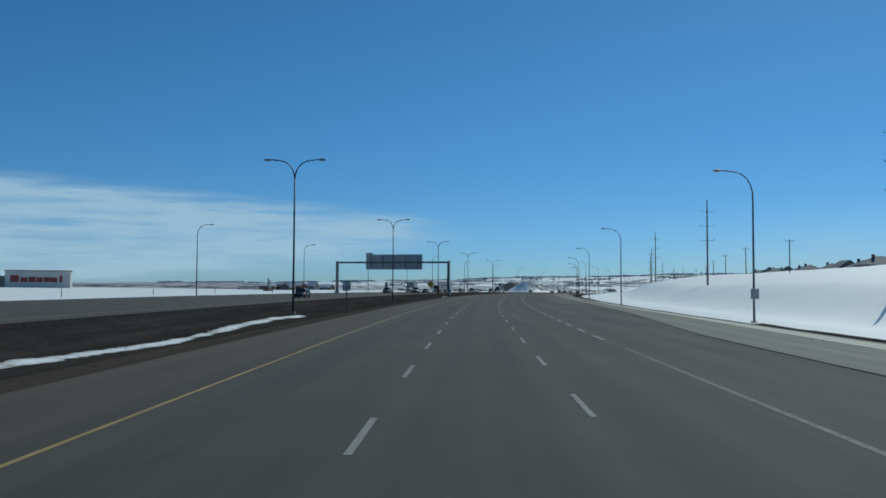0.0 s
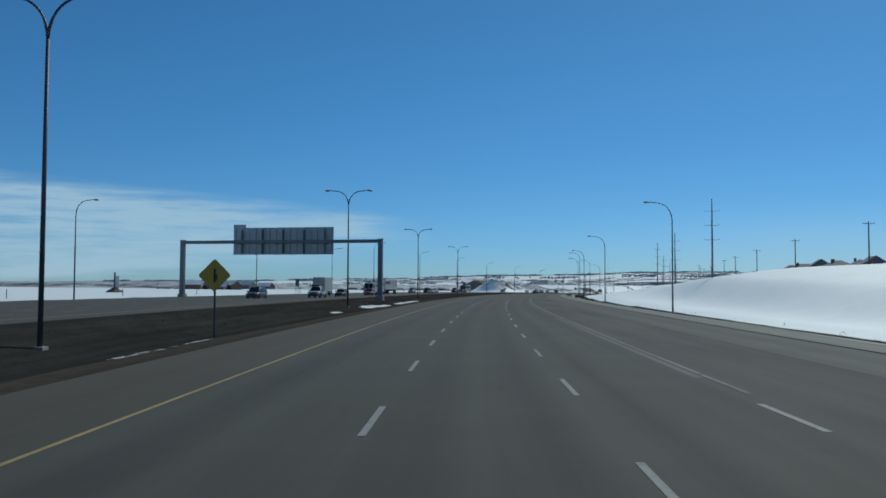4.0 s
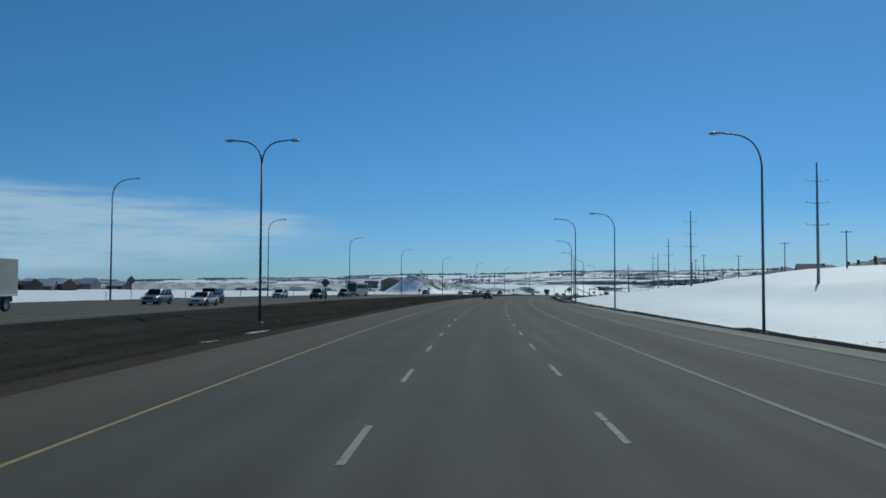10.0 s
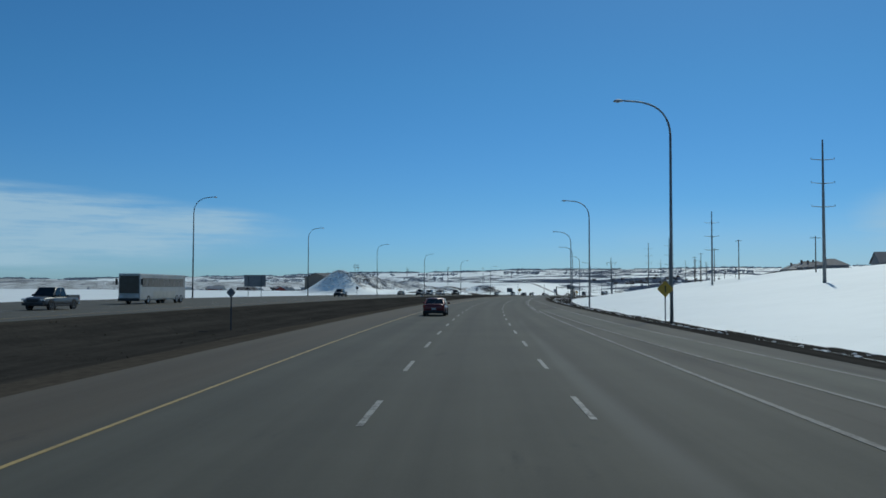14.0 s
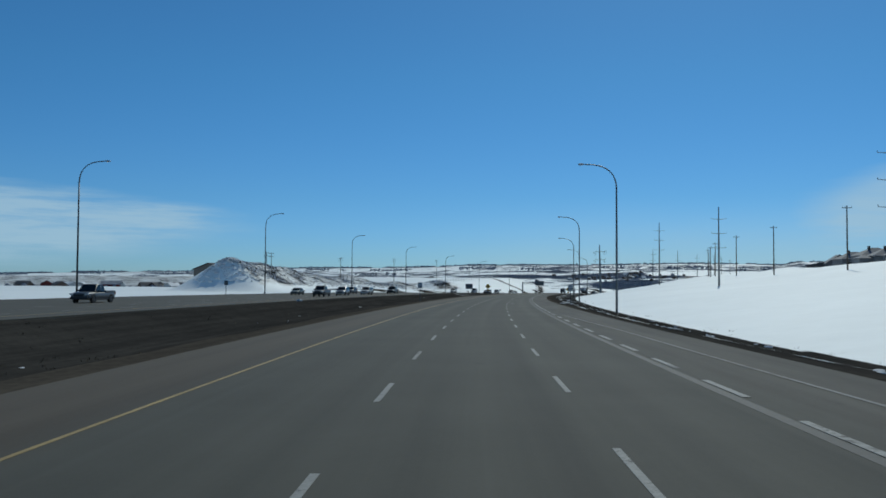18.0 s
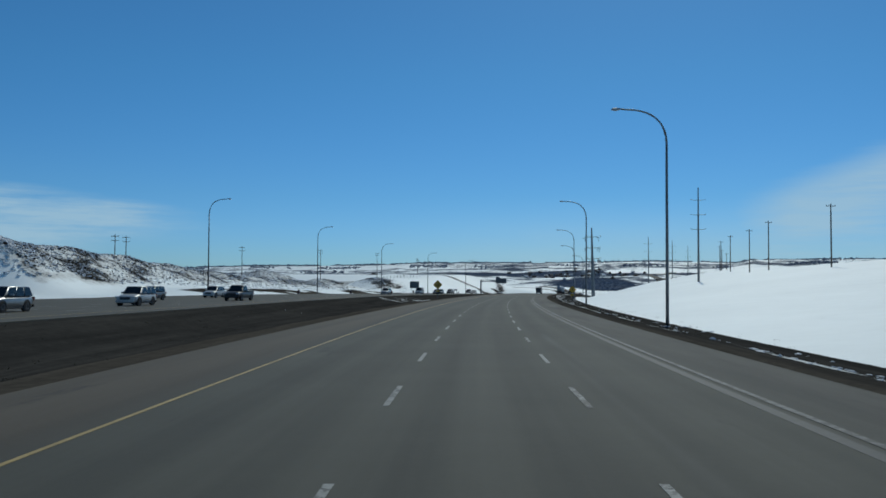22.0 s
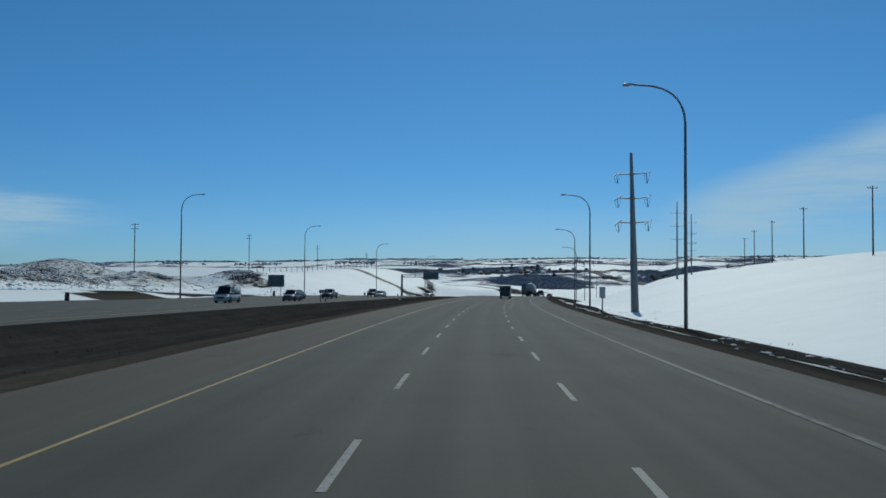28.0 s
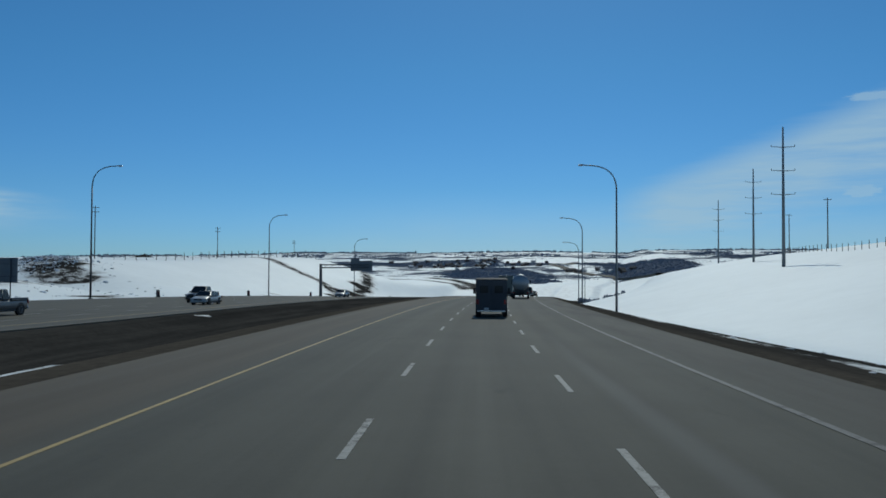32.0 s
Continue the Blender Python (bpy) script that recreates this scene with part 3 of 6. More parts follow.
    cover = np.where((np.hypot((s - 1215) / 13, (u + 176) / 11) < 1), 0.2, cover)
    cover = np.where((u < of - 4) & (u > of - 16) & (s > 800) & (s < 1010) & (waves(s, u, 9.0, 3.0) > 0.1), 0.22, cover)
    cover = np.where((u < of - 4) & (u > of - 12) & (s > 1010) & (s < 1180) & (waves(s, u, 8.0, 6.0) > 0.35), 0.3, cover)
    cover = np.where(((s > 800) & (s < 852) & (np.abs(u + 69.5 + 0.012 * (s - 840)) < 2.1 + 1.2 * np.sin(s / 11.0))) | (np.hypot((s - 958) / 16, (u + 68) / 5) < 1), 0.05, cover)
    track = np.minimum(near_line(s, u, (1215, -135), (1182, -95), (1172, -76), (1150, -59)), near_line(s, u, (1305, -118), (1288, -101), (1225, -77), (1172, -64), (1140, -55)))
    cover = np.minimum(cover, np.clip(0.27 + 0.13 * track, 0, 1))
    cover = np.where((near_line(s, u, (1150, -62), (1205, -72)) < 5) & (waves(s, u, 6.0, 2.0) > 0.1), 0.3, cover)
    gully = np.minimum(near_line(s, u, (1640, -210), (1440, -112), (1400, -70)), near_line(s, u, (1700, -165), (1530, -108), (1400, -60)))
    cover = np.minimum(cover, np.clip(0.3 + 0.04 * gully, 0, 1))
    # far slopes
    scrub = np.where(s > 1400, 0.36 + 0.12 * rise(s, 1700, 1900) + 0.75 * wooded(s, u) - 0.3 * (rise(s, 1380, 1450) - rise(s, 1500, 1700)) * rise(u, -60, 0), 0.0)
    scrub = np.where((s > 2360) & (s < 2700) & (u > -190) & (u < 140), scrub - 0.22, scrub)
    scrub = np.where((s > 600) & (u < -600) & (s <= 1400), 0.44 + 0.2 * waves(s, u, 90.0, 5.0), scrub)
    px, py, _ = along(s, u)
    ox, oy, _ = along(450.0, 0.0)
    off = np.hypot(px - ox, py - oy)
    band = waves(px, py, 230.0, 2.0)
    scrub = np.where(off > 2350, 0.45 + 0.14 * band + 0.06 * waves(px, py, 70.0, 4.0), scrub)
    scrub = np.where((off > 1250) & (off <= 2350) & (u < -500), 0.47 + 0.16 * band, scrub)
    nu = len(u_line)
    x, y, _ = along(s, u)
    verts = np.stack([x, y, height], -1).reshape(-1, 3)
    i, j = np.meshgrid(np.arange(len(s_line) - 1), np.arange(nu - 1), indexing="ij")
    a = (i * nu + j).ravel()
    faces = np.stack([a, a + 1, a + nu + 1, a + nu], 1)
    ob = mesh_object("ground", verts.tolist(), faces.tolist(), MAT_GROUND, smooth=True)
    for name, values in (("snow", cover), ("scrub", scrub), ("across", u), ("along", s)):
        at_ = ob.data.attributes.new(name, "FLOAT", "POINT")
        at_.data.foreach_set("value", values.ravel().astype(np.float32))
    return tagged(ob, "snow-covered fields and banks with dark damp earth verges", "ground", kind="structure")


make_ground()


# ================= carriageways =================
def stand(s, u):
    """Ground level relative to the road at a place on the plan."""
    z, _, _ = relief(s, u)
    return float(z) + float(far_hills(s, u))


def ribbon(name, s_line, left, right, z, mat, label, category, crown=0.0, across=8, thick=0.3, parent=None, lay=None):
    """A slab along the road between two edges given as functions of s."""
    verts, faces, uvs = [], [], []
    zf = z if callable(z) else (lambda s: z)
    for s in s_line:
        l, r = float(left(s)), float(right(s))
        for k in range(across + 1):
            u = l + (r - l) * k / across
            verts.append([float(c) for c in along(s, u, lay(s, u) if lay else zf(s))])
            uvs.append((u, float(s)))
        for u in (l, r):
            verts.append([float(c) for c in along(s, u, (lay(s, u) if lay else zf(s)) - thick)])
            uvs.append((u, float(s)))
    w = across + 3
    for i in range(len(s_line) - 1):
        a, b = i * w, (i + 1) * w
        for k in range(across):
            faces.append((a + k, a + k + 1, b + k + 1, b + k))
        faces.append((a + across + 1, a, b, b + across + 1))
        faces.append((a + across, a + across + 2, b + across + 2, b + across))
    ob = mesh_object(name, verts, faces, mat, parent)
    layer = ob.data.uv_layers.new(name="UVMap")
    for poly in ob.data.polygons:
        for li in poly.loop_indices:
            layer.data[li].uv = uvs[ob.data.loops[li].vertex_index]
    if not parent:
        tagged(ob, label, category, kind="structure")
    return ob


S_ROAD = np.concatenate([np.arange(-150, 1300, 5.0), np.arange(1300, 1401, 20.0)])
road = ribbon("road", S_ROAD, lambda s: -9.4, pave_right, 0.0, MAT_ROAD, "grey worn asphalt carriageway of three lanes with wide shoulders", "road", across=14)
road_2 = ribbon("road_opposite", S_ROAD, opp_far, opp_near, lambda s: float(opp_level(s)), MAT_ROAD2, "pale asphalt carriageway for oncoming traffic", "road", across=10)


MAT_MERGE = asphalt("dusty_merge_lane_asphalt", 0.094, 0.99, 90.0, edge_r=90.0)
MAT_RAMP = asphalt("salted_ramp_asphalt", 0.2, 0.97, 90.0, edge_r=90.0)
ribbon("ramp", np.arange(-60, 431, 3.0), pave_right, lambda s: float(fit_line(s, (-60, 22.9), (70, 22.7), (190, 22.2), (260, 19.8), (350, 15.8), (430, 12.2))),
       0.0, MAT_RAMP, "pale salt-stained asphalt ramp beside the carriageway", "road", across=10, thick=0.2, lay=lambda s, u: stand(s, u) + 0.03)


MAT_SALT = asphalt("salt_whitened_asphalt", 0.55, 0.96, 90.0, edge_r=90.0)
ribbon("ramp_shoulder", np.arange(-60, 172, 3.0), lambda s: float(fit_line(s, (-60, 17.6), (120, 18.2), (168, 20.6))), lambda s: float(fit_line(s, (-60, 22.0), (120, 21.9), (168, 21.2))),
       0.0, MAT_SALT, "salt-whitened shoulder of the ramp", "road", across=4, thick=0.05, lay=lambda s, u: stand(s, u) + 0.045)


def ramp_in(s):
    return fit_line(s, (100, 10.4), (230, 9.9), (290, 9.8), (375, 8.85), (400, 8.6), (427, 7.75), (455, 6.9), (500, 5.9))


def ramp_out(s):
    return fit_line(s, (100, 13.9), (250, 14.0), (300, 13.0), (385, 11.8), (431, 10.1), (461, 9.0), (565, 7.45), (590, 6.3))


def stripe(name, s0, s1, u, width, mat, parent, z=0.005, step=4.0):
    uf = u if callable(u) else (lambda s: u)
    line = np.arange(s0, s1 + 0.01, step)
    return ribbon(name, line, lambda s: uf(s) - width / 2, lambda s: uf(s) + width / 2, z, mat, "", "", across=1, thick=0.004, parent=parent)


ribbon("road_far", np.arange(1500, 2520, 20.0), lambda s: float(fit_line(s, (1450, 62), (1793, 26), (2287, -103), (2520, -70))) - 7.0, lambda s: float(fit_line(s, (1450, 62), (1793, 26), (2287, -103), (2520, -70))) + 7.0,
       lambda s: stand(s, float(fit_line(s, (1450, 62), (1793, 26), (2287, -103), (2520, -70)))) + 0.7, MAT_ROAD, "distant road climbing the valley side", "road", across=2, thick=2.0)
stripe("yellow_edge_line", -150, 1395, lambda s: fit_line(s, (0, -5.67), (65, -5.78), (215, -5.74), (360, -5.83), (420, -5.75), (535, -5.9), (590, -5.76), (720, -5.72), (840, -5.65), (905, -5.57)), 0.095, MAT_YELLOW, road)
stripe("white_edge_line", 135, 498, lambda s: fit_line(s, (135, 5.85), (165, 6.0), (220, 5.76), (285, 5.95), (370, 5.75), (440, 5.85), (498, 5.6)), 0.16, MAT_WORN, road, z=0.009)
stripe("white_edge_line", 618, 1395, lambda s: fit_line(s, (618, 5.8), (700, 5.86), (800, 5.8), (900, 5.6)), 0.16, MAT_WORN, road, z=0.009)
ribbon("ramp_lane", np.arange(110, 503, 3.0), ramp_in, lambda s: float(ramp_out(s)) + 0.25 if s > 300 else min(float(ramp_out(s)) + 0.25, float(pave_right(s)) - 0.1), 0.0045, MAT_MERGE, "", "", across=3, thick=0.004, parent=road)
# the older line, nearly worn away, that shows beside the new one
for s0, s1, u0, u1 in ((138, 178, 5.62, 5.66), (486, 606, 5.26, 5.42), (606, 774, 5.42, 5.5)):
    stripe("old_edge_line", s0, s1, lambda s: fit_line(s, (s0, u0), (s1, u1)), 0.26, MAT_FAINT, road, z=0.004)
stripe("white_edge_line", -150, 30, 5.6, 0.16, MAT_WORN, road)
stripe("ramp_edge_line", 215, 498, lambda s: float(ramp_in(s)) + 0.1, 0.14, MAT_WORN, road, z=0.009)
stripe("ramp_edge_line", 215, 590, ramp_out, 0.14, MAT_WORN, road, z=0.009)
stripe("yellow_edge_line", -150, 1395, lambda s: float(opp_near(s)) - 2.6, 0.13, MAT_YELLOW, road_2, z=lambda s: float(opp_level(s)) + 0.005)
stripe("white_edge_line", -150, 1395, lambda s: float(opp_far(s)) + 6.0, 0.18, MAT_WORN, road_2, z=lambda s: float(opp_level(s)) + 0.005)

def dashes(first, last, period, length, u, width, parent, z, mat, name="lane_dash", drift=None):
    """Separate painted dashes; drift shifts them slowly along the road."""
    me = bpy.data.meshes.new(name)
    bm = box(-width / 2, 0, -0.002, width / 2, length, 0.003)
    bm.to_mesh(me)
    bm.free()
    me.materials.append(mat)
    zf = z if callable(z) else (lambda s: z)
    k = first
    while k < last:
        s = k + (float(fit_line(k, *drift)) if drift else 0.0)
        ob = new(name, me)
        ob.parent = parent
        tip = math.degrees(math.atan2(float(fall(s + 3) - fall(s)), 3.0))
        ob.matrix_world = at(s, float(u(s)) if callable(u) else u, zf(s)) @ pose(0, 0, 0, tip, 0, 0)
        k += period


dashes(-18, 1250, 9.0, 3.0, lambda s: fit_line(s, (0, -1.58), (330, -1.62), (430, -1.78), (515, -1.83), (540, -1.78), (610, -1.55), (900, -1.6)), 0.12, road, 0.004, MAT_WHITE, drift=((10, 1.75), (74, 2.4), (157, 4.5), (186, 6.2), (250, 7.4), (278, 8.1), (342, 9.3), (397, 10.2), (512, 7.7),
       (565, 7.4), (673, 6.6), (726, 6.2), (797, 4.9), (849, 3.5), (901, 1.4)))
dashes(-18, 1250, 9.0, 3.0, lambda s: fit_line(s, (0, 2.17), (70, 2.05), (170, 2.27), (280, 2.33), (370, 2.2), (430, 2.12), (470, 2.0), (515, 1.96), (567, 2.19), (700, 2.22), (800, 2.06), (830, 1.98), (910, 2.03)), 0.12, road, 0.004, MAT_WHITE, drift=((14, 5.1), (69, 6.1), (155, 9.7), (163, 10.2), (191, 10.6), (207, 9.0), (216, 8.5), (225, 8.6), (252, 9.0), (270, 9.8), (334, 10.6), (360, 11.6), (398, 11.2), (414, 10.7), (500, 9.5),
       (558, 9.2), (672, 5.9), (693, 5.4), (725, 5.1), (804, 3.1), (856, 1.4), (908, -1.1)))
dashes(34.5, 135, 6.0, 3.0, 5.55, 0.15, road, 0.004, MAT_WHITE, "merge_dash")
dashes(498.5, 626, 6.0, 3.0, lambda s: fit_line(s, (500, 5.46), (525, 5.5), (565, 5.78), (620, 5.8)), 0.18, road, 0.009, MAT_WHITE, "merge_dash", drift=((500, -0.3), (564, -0.9), (576, -1.4), (620, -1.4)))
for du in (6.3, 10.0, 13.7):
    dashes(-60, 1250, 9.0, 3.0, -23.2 - du, 0.12, road_2, lambda s: float(opp_level(s)) + 0.004, MAT_WHITE)


# ================= lamps, gantry, poles =================
def arc(p0, p1, p2, k=8):
    """Points on a smooth bend."""
    a, b, c = Vector(p0), Vector(p1), Vector(p2)
    return [((1 - t) ** 2) * a + 2 * t * (1 - t) * b + t * t * c for t in (i / k for i in range(k + 1))]


def street_lamp(height, arms, reach, label, mat, sag=2.3, r=0.11):
    """A tapered pole with one or two swept arms; arms are signs along x."""
    lamp = empty("street_lamp", label, "street lamp", "lamps along the road")
    part("base_plate", box(-0.25, -0.25, -0.3, 0.25, 0.25, 0.12, 0.03), MAT_CONCRETE, lamp)
    neck = height - sag
    part("pole", tube([(0, 0, 0.1), (0, 0, neck * 0.5), (0, 0, neck)], [r, r * 0.85, r * 0.65], 12), mat, lamp, smooth=True)
    for k in arms:
        pts = arc((0, 0, neck), (k * 0.12, 0, height - 0.1), (k * (reach - 0.7), 0, height - 0.04), 10) + [Vector((k * (reach - 0.3), 0, height))]
        part("arm", tube(pts, [r * 0.62] * 3 + [r * 0.5] * (len(pts) - 3), 8), mat, lamp, smooth=True)
        h0 = height + 0.01
        rings = []
        for x, w, lo, hi in ((-0.36, 0.05, -0.05, 0.05), (-0.2, 0.11, -0.07, 0.08), (0.0, 0.17, -0.09, 0.11), (0.28, 0.18, -0.10, 0.10), (0.44, 0.15, -0.09, 0.06), (0.5, 0.08, -0.06, 0.01)):
            cx = k * (reach + 0.06 + x)
            rings.append([(cx, -w, h0 + lo), (cx, w, h0 + lo), (cx, w * 0.95, h0 + hi * 0.4), (cx, w * 0.5, h0 + hi), (cx, -w * 0.5, h0 + hi), (cx, -w * 0.95, h0 + hi * 0.4)])
        head = part("luminaire", loft(rings), MAT_GALV, lamp, "flat grey lamp housing")
        bm = bmesh.new()
        bmesh.ops.create_uvsphere(bm, u_segments=10, v_segments=5, radius=1.0)
        bmesh.ops.scale(bm, vec=(0.24, 0.12, 0.07), verts=bm.verts)
        bmesh.ops.translate(bm, vec=(k * (reach + 0.2), 0, height - 0.08), verts=bm.verts)
        part("lens", bm, MAT_LENS, head, "pale lamp lens", smooth=True)
    return lamp


def repeat(make, spots, turn=0.0, sink=0.0):
    thing = make()
    for i, (s, u, *down) in enumerate(spots):
        m = at(s, u, stand(s, u) - sink - sum(down), turn)
        if i:
            copy_thing(thing, m)
        else:
            thing.matrix_world = m


LAMP_S = [(73.5, 24.4), (146.2, 23.1), (218.8, 22.5), (285.6, 20.8), (350.8, 19.0), (410.8, 17.3)]
# the tall ones stand deeper where the verge has been filled: s, u, depth
LAMP_T = [(479, 15.75, 0.1), (552.5, 16.1, 0.3), (623.5, 15.5, 0.6), (701, 15.6, 0.4), (776.8, 15.2, 0.4), (850.2, 15.4, 0.3), (920, 15.0, 0.9),
          (992, 15.2, 0.6), (1064, 15.2, 0.6), (1136, 15.2, 0.6), (1208, 15.2, 0.6)]
LAMP_M = [(80, -18.4), (151.5, -18.4), (222.5, -18.3), (292.9, -18.6), (362.1, -18.4)]
LAMP_L = [(80, -57), (153.5, -57.3), (226, -57.5), (300.5, -57.8), (363, -58)]
LAMP_K = [(416, -58.8), (488.7, -58.5), (556.6, -56.3), (629.9, -56.6), (707.5, -57), (783.9, -57.2), (852, -55.6), (929.4, -57.2), (1001.4, -57), (1074, -56.5), (1146, -56.5)]
repeat(lambda: street_lamp(13.5, (-1,), 2.9, "grey steel street lamp with one swept arm", MAT_POLE), LAMP_S)
repeat(lambda: street_lamp(18.7, (-1,), 4.1, "tall grey steel street lamp beside a snow bank", MAT_POLE, sag=2.9, r=0.15), LAMP_T)
repeat(lambda: street_lamp(15.3, (-1, 1), 2.6, "dark steel street lamp with two swept arms in the median", MAT_DARKPOLE, sag=1.95, r=0.115), LAMP_M)
repeat(lambda: street_lamp(14.0, (1,), 2.7, "dark steel street lamp with one arm beyond the far carriageway", MAT_DARKPOLE, sag=2.1), LAMP_L)
repeat(lambda: street_lamp(18.8, (1,), 3.9, "tall dark steel street lamp with one long swept arm", MAT_DARKPOLE, sag=2.9, r=0.14), LAMP_K)


def power_pole(height, label, mat, r0=0.28):
    """A tall line pole with pairs of slim, slightly upswept arms and upright insulators."""
    pole = empty("power_pole", label, "power pole", "power line on the bank")
    part("shaft", tube([(0, 0, -0.5), (0, 0, height * 0.55), (0, 0, height)], [r0, r0 * 0.75, r0 * 0.42], 12), mat, pole, smooth=True)
    for k in range(3):
        z = height - 3.1 - k * 3.6
        w = 1.75
        arm = part("cross_arm", tube([(-w, 0, z + 0.1), (-0.15, 0, z), (0.15, 0, z), (w, 0, z + 0.1)], [0.04, 0.07, 0.07, 0.04], 6), mat, pole)
        for x in (-w, w):
            part("insulator", tube([(x, 0, z + 0.09), (x * 0.99, 0, z + 0.36)], [0.04, 0.055], 6), MAT_DARKPOLE, arm, "dark upright insulator")
    return pole


def strain_pole():
    """The thick steel pole where the line turns: level arms, strain strings and hanging jumper loops."""
    height, r0 = 24.6, 0.62
    pole = empty("power_pole", "thick grey steel transmission pole with three cross arms", "power pole", "power line on the bank")
    part("shaft", tube([(0, 0, -0.9), (0, 0, height * 0.3), (0, 0, height * 0.65), (0, 0, height)], [r0, r0 * 0.86, r0 * 0.62, r0 * 0.34], 12), MAT_POLE, pole)
    part("base_collar", tube([(0, 0, -0.6), (0, 0, 0.1), (0, 0, 0.14)], [r0 * 1.5, r0 * 1.5, r0 * 1.35], 16), MAT_CONCRETE, pole, "low concrete footing")
    for k in range(3):
        z = height - 3.3 - k * 3.75
        for side in (-1, 1):
            w = side * 2.25
            arm = part("cross_arm", tube([(side * 0.2, 0, z), (side * 0.6, 0, z + 0.02), (w, 0, z + 0.1)], [0.17, 0.1, 0.07], 8), MAT_POLE, pole)
            for tip in ((0.75, 1.5, 0.42), (-0.6, -1.4, -0.5)):
                part("strain_insulator", tube([(w, 0, z + 0.08), (w + tip[0], tip[1], z + 0.08 + tip[2])], [0.05, 0.08], 6), MAT_DARKPOLE, arm, "dark strain insulator string")
            part("hanging_insulator", tube([(w, 0, z + 0.05), (w + 0.08, 0, z - 1.25), (w + 0.08, 0, z - 1.36)], [0.05, 0.07, 0.11], 6), MAT_DARKPOLE, arm, "dark hanging insulator")
            loop = arc((w + 0.75, 1.5, z + 0.5), (w + 0.1, 0.3, z - 2.9), (w - 0.6, -1.4, z - 0.42), 10)
            part("jumper_wire", tube(loop, 0.022, 5), MAT_DARKPOLE, arm, "slack dark jumper wire")
    return pole


repeat(lambda: power_pole(23.2, "tall grey power pole with three cross arms on the snow bank", MAT_POLE),
       [(103, 51, 1.9), (209.3, 51, 1.9), (328.5, 50, 3.5), (433, 52.4, 3.5), (539, 50.2, 1.4), (635, 52.6, 3.6), (735, 51, 3.4), (836.7, 45.2, 0.2), (1019, 43, 2.0), (1084, 54, 2.0), (1175, 60, 2.0)], turn=3)
bigpole = strain_pole()
bigpole.matrix_world = at(915.7, 21.5, stand(915.7, 21.5) - 0.1) @ pose(0, 0, 0, 0, -1.3, 0)


def gantry():
    g = empty("sign_gantry", "dark steel overhead sign gantry over the far carriageway", "sign gantry")
    span = 38.2
    for x in (0, -span):
        post = part("post", box(x - 0.4, -0.36, -0.2, x + 0.4, 0.36, 10.6, 0.05), MAT_POLE, g)
        part("footing", box(x - 0.62, -0.6, -0.6, x + 0.62, 0.6, 0.75, 0.05), MAT_CONCRETE, post, "pale concrete footing")
        part("cap", box(x - 0.46, -0.42, 10.6, x + 0.46, 0.42, 10.68, 0.02), MAT_POLE, post)
        part("splice_plate", box(x - 0.5, -0.46, 1.15, x + 0.5, 0.46, 1.25, 0.02), MAT_POLE, post)
    part("beam", box(-span + 0.4, -0.26, 9.95, -0.4, 0.26, 10.55, 0.03), MAT_POLE, g)
    sign = part("sign_back", box(-28.4, 0.75, 7.95, -9.0, 0.83, 12.9, 0.01), MAT_ALU, g, "grey aluminium back of a road sign")
    part("exit_tab", box(-28.4, 0.75, 12.9, -26.0, 0.83, 13.5, 0.01), MAT_ALU, g, "small grey sign tab")
    for k in range(15):
        x = -27.9 + k * 1.32
        part("stiffener", box(x - 0.05, 0.62, 8.0, x + 0.05, 0.745, 12.85), MAT_ALU, sign)
    for z in (8.5, 11.9):
        part("wind_beam", box(-28.2, 0.5, z - 0.06, -9.2, 0.62, z + 0.06), MAT_ALU, sign)
    for k in range(5):
        x = -26.6 + k * 4.0
        part("hanger", box(x - 0.1, 0.26, 8.2, x + 0.1, 0.5, 12.4), MAT_POLE, sign, "dark steel hanger")
    return g


def control_box():
    t = empty("control_box", "grey steel control box strapped to a lamp pole", "control box")
    part("case", box(-0.32, -0.42, 2.1, 0.32, -0.1, 3.0, 0.03), MAT_GALV, t)
    part("bracket", box(-0.2, -0.12, 2.3, 0.2, 0.1, 2.8, 0.02), MAT_DARKPOLE, t)
    return t


cbox = control_box()
cbox.matrix_world = at(73.5, 24.4, stand(73.5, 24.4))
g = gantry()
g.matrix_world = at(259.2, -20.4, stand(259.2, -20.4), -6.1)


# ================= vehicles =================
def paint(name, color, rough=0.42, metal=0.1):
    return plain(name, color, rough, metal, scale=1.2, spread=0.2, coat=0.22)


P_BLACK = paint("black_paint", (0.012, 0.012, 0.014))
P_GREY = paint("grey_paint", (0.08, 0.085, 0.09))
P_BLUE = paint("dark_blue_paint", (0.016, 0.024, 0.04))
P_SILVER = paint("silver_paint", (0.25, 0.255, 0.26), 0.35, 0.6)
P_WHITE = paint("white_paint", (0.42, 0.42, 0.41))
P_RED = paint("dark_red_paint", (0.12, 0.012, 0.016))
P_RED2 = paint("bright_red_paint", (0.20, 0.016, 0.018))
P_DUST = paint("dusty_white_paint", (0.40, 0.40, 0.38), 0.5)
P_GREEN = paint("dusty_green_grey_paint", (0.10, 0.12, 0.11), 0.5)
P_CREAM = paint("dusty_beige_paint", (0.42, 0.40, 0.34), 0.5)
M_TYRE = plain("tyre_rubber", (0.015, 0.015, 0.016), 0.85, scale=8, spread=0.2)
M_RIM = plain("wheel_alloy", (0.30, 0.31, 0.32), 0.35, 0.8, scale=8, spread=0.2)
M_DARK = plain("dark_plastic", (0.02, 0.02, 0.022), 0.6, scale=6, spread=0.2)
M_HEAD = plain("headlamp_glass", (0.55, 0.57, 0.58), 0.12, 0.1, scale=6, spread=0.1, coat=1.0)
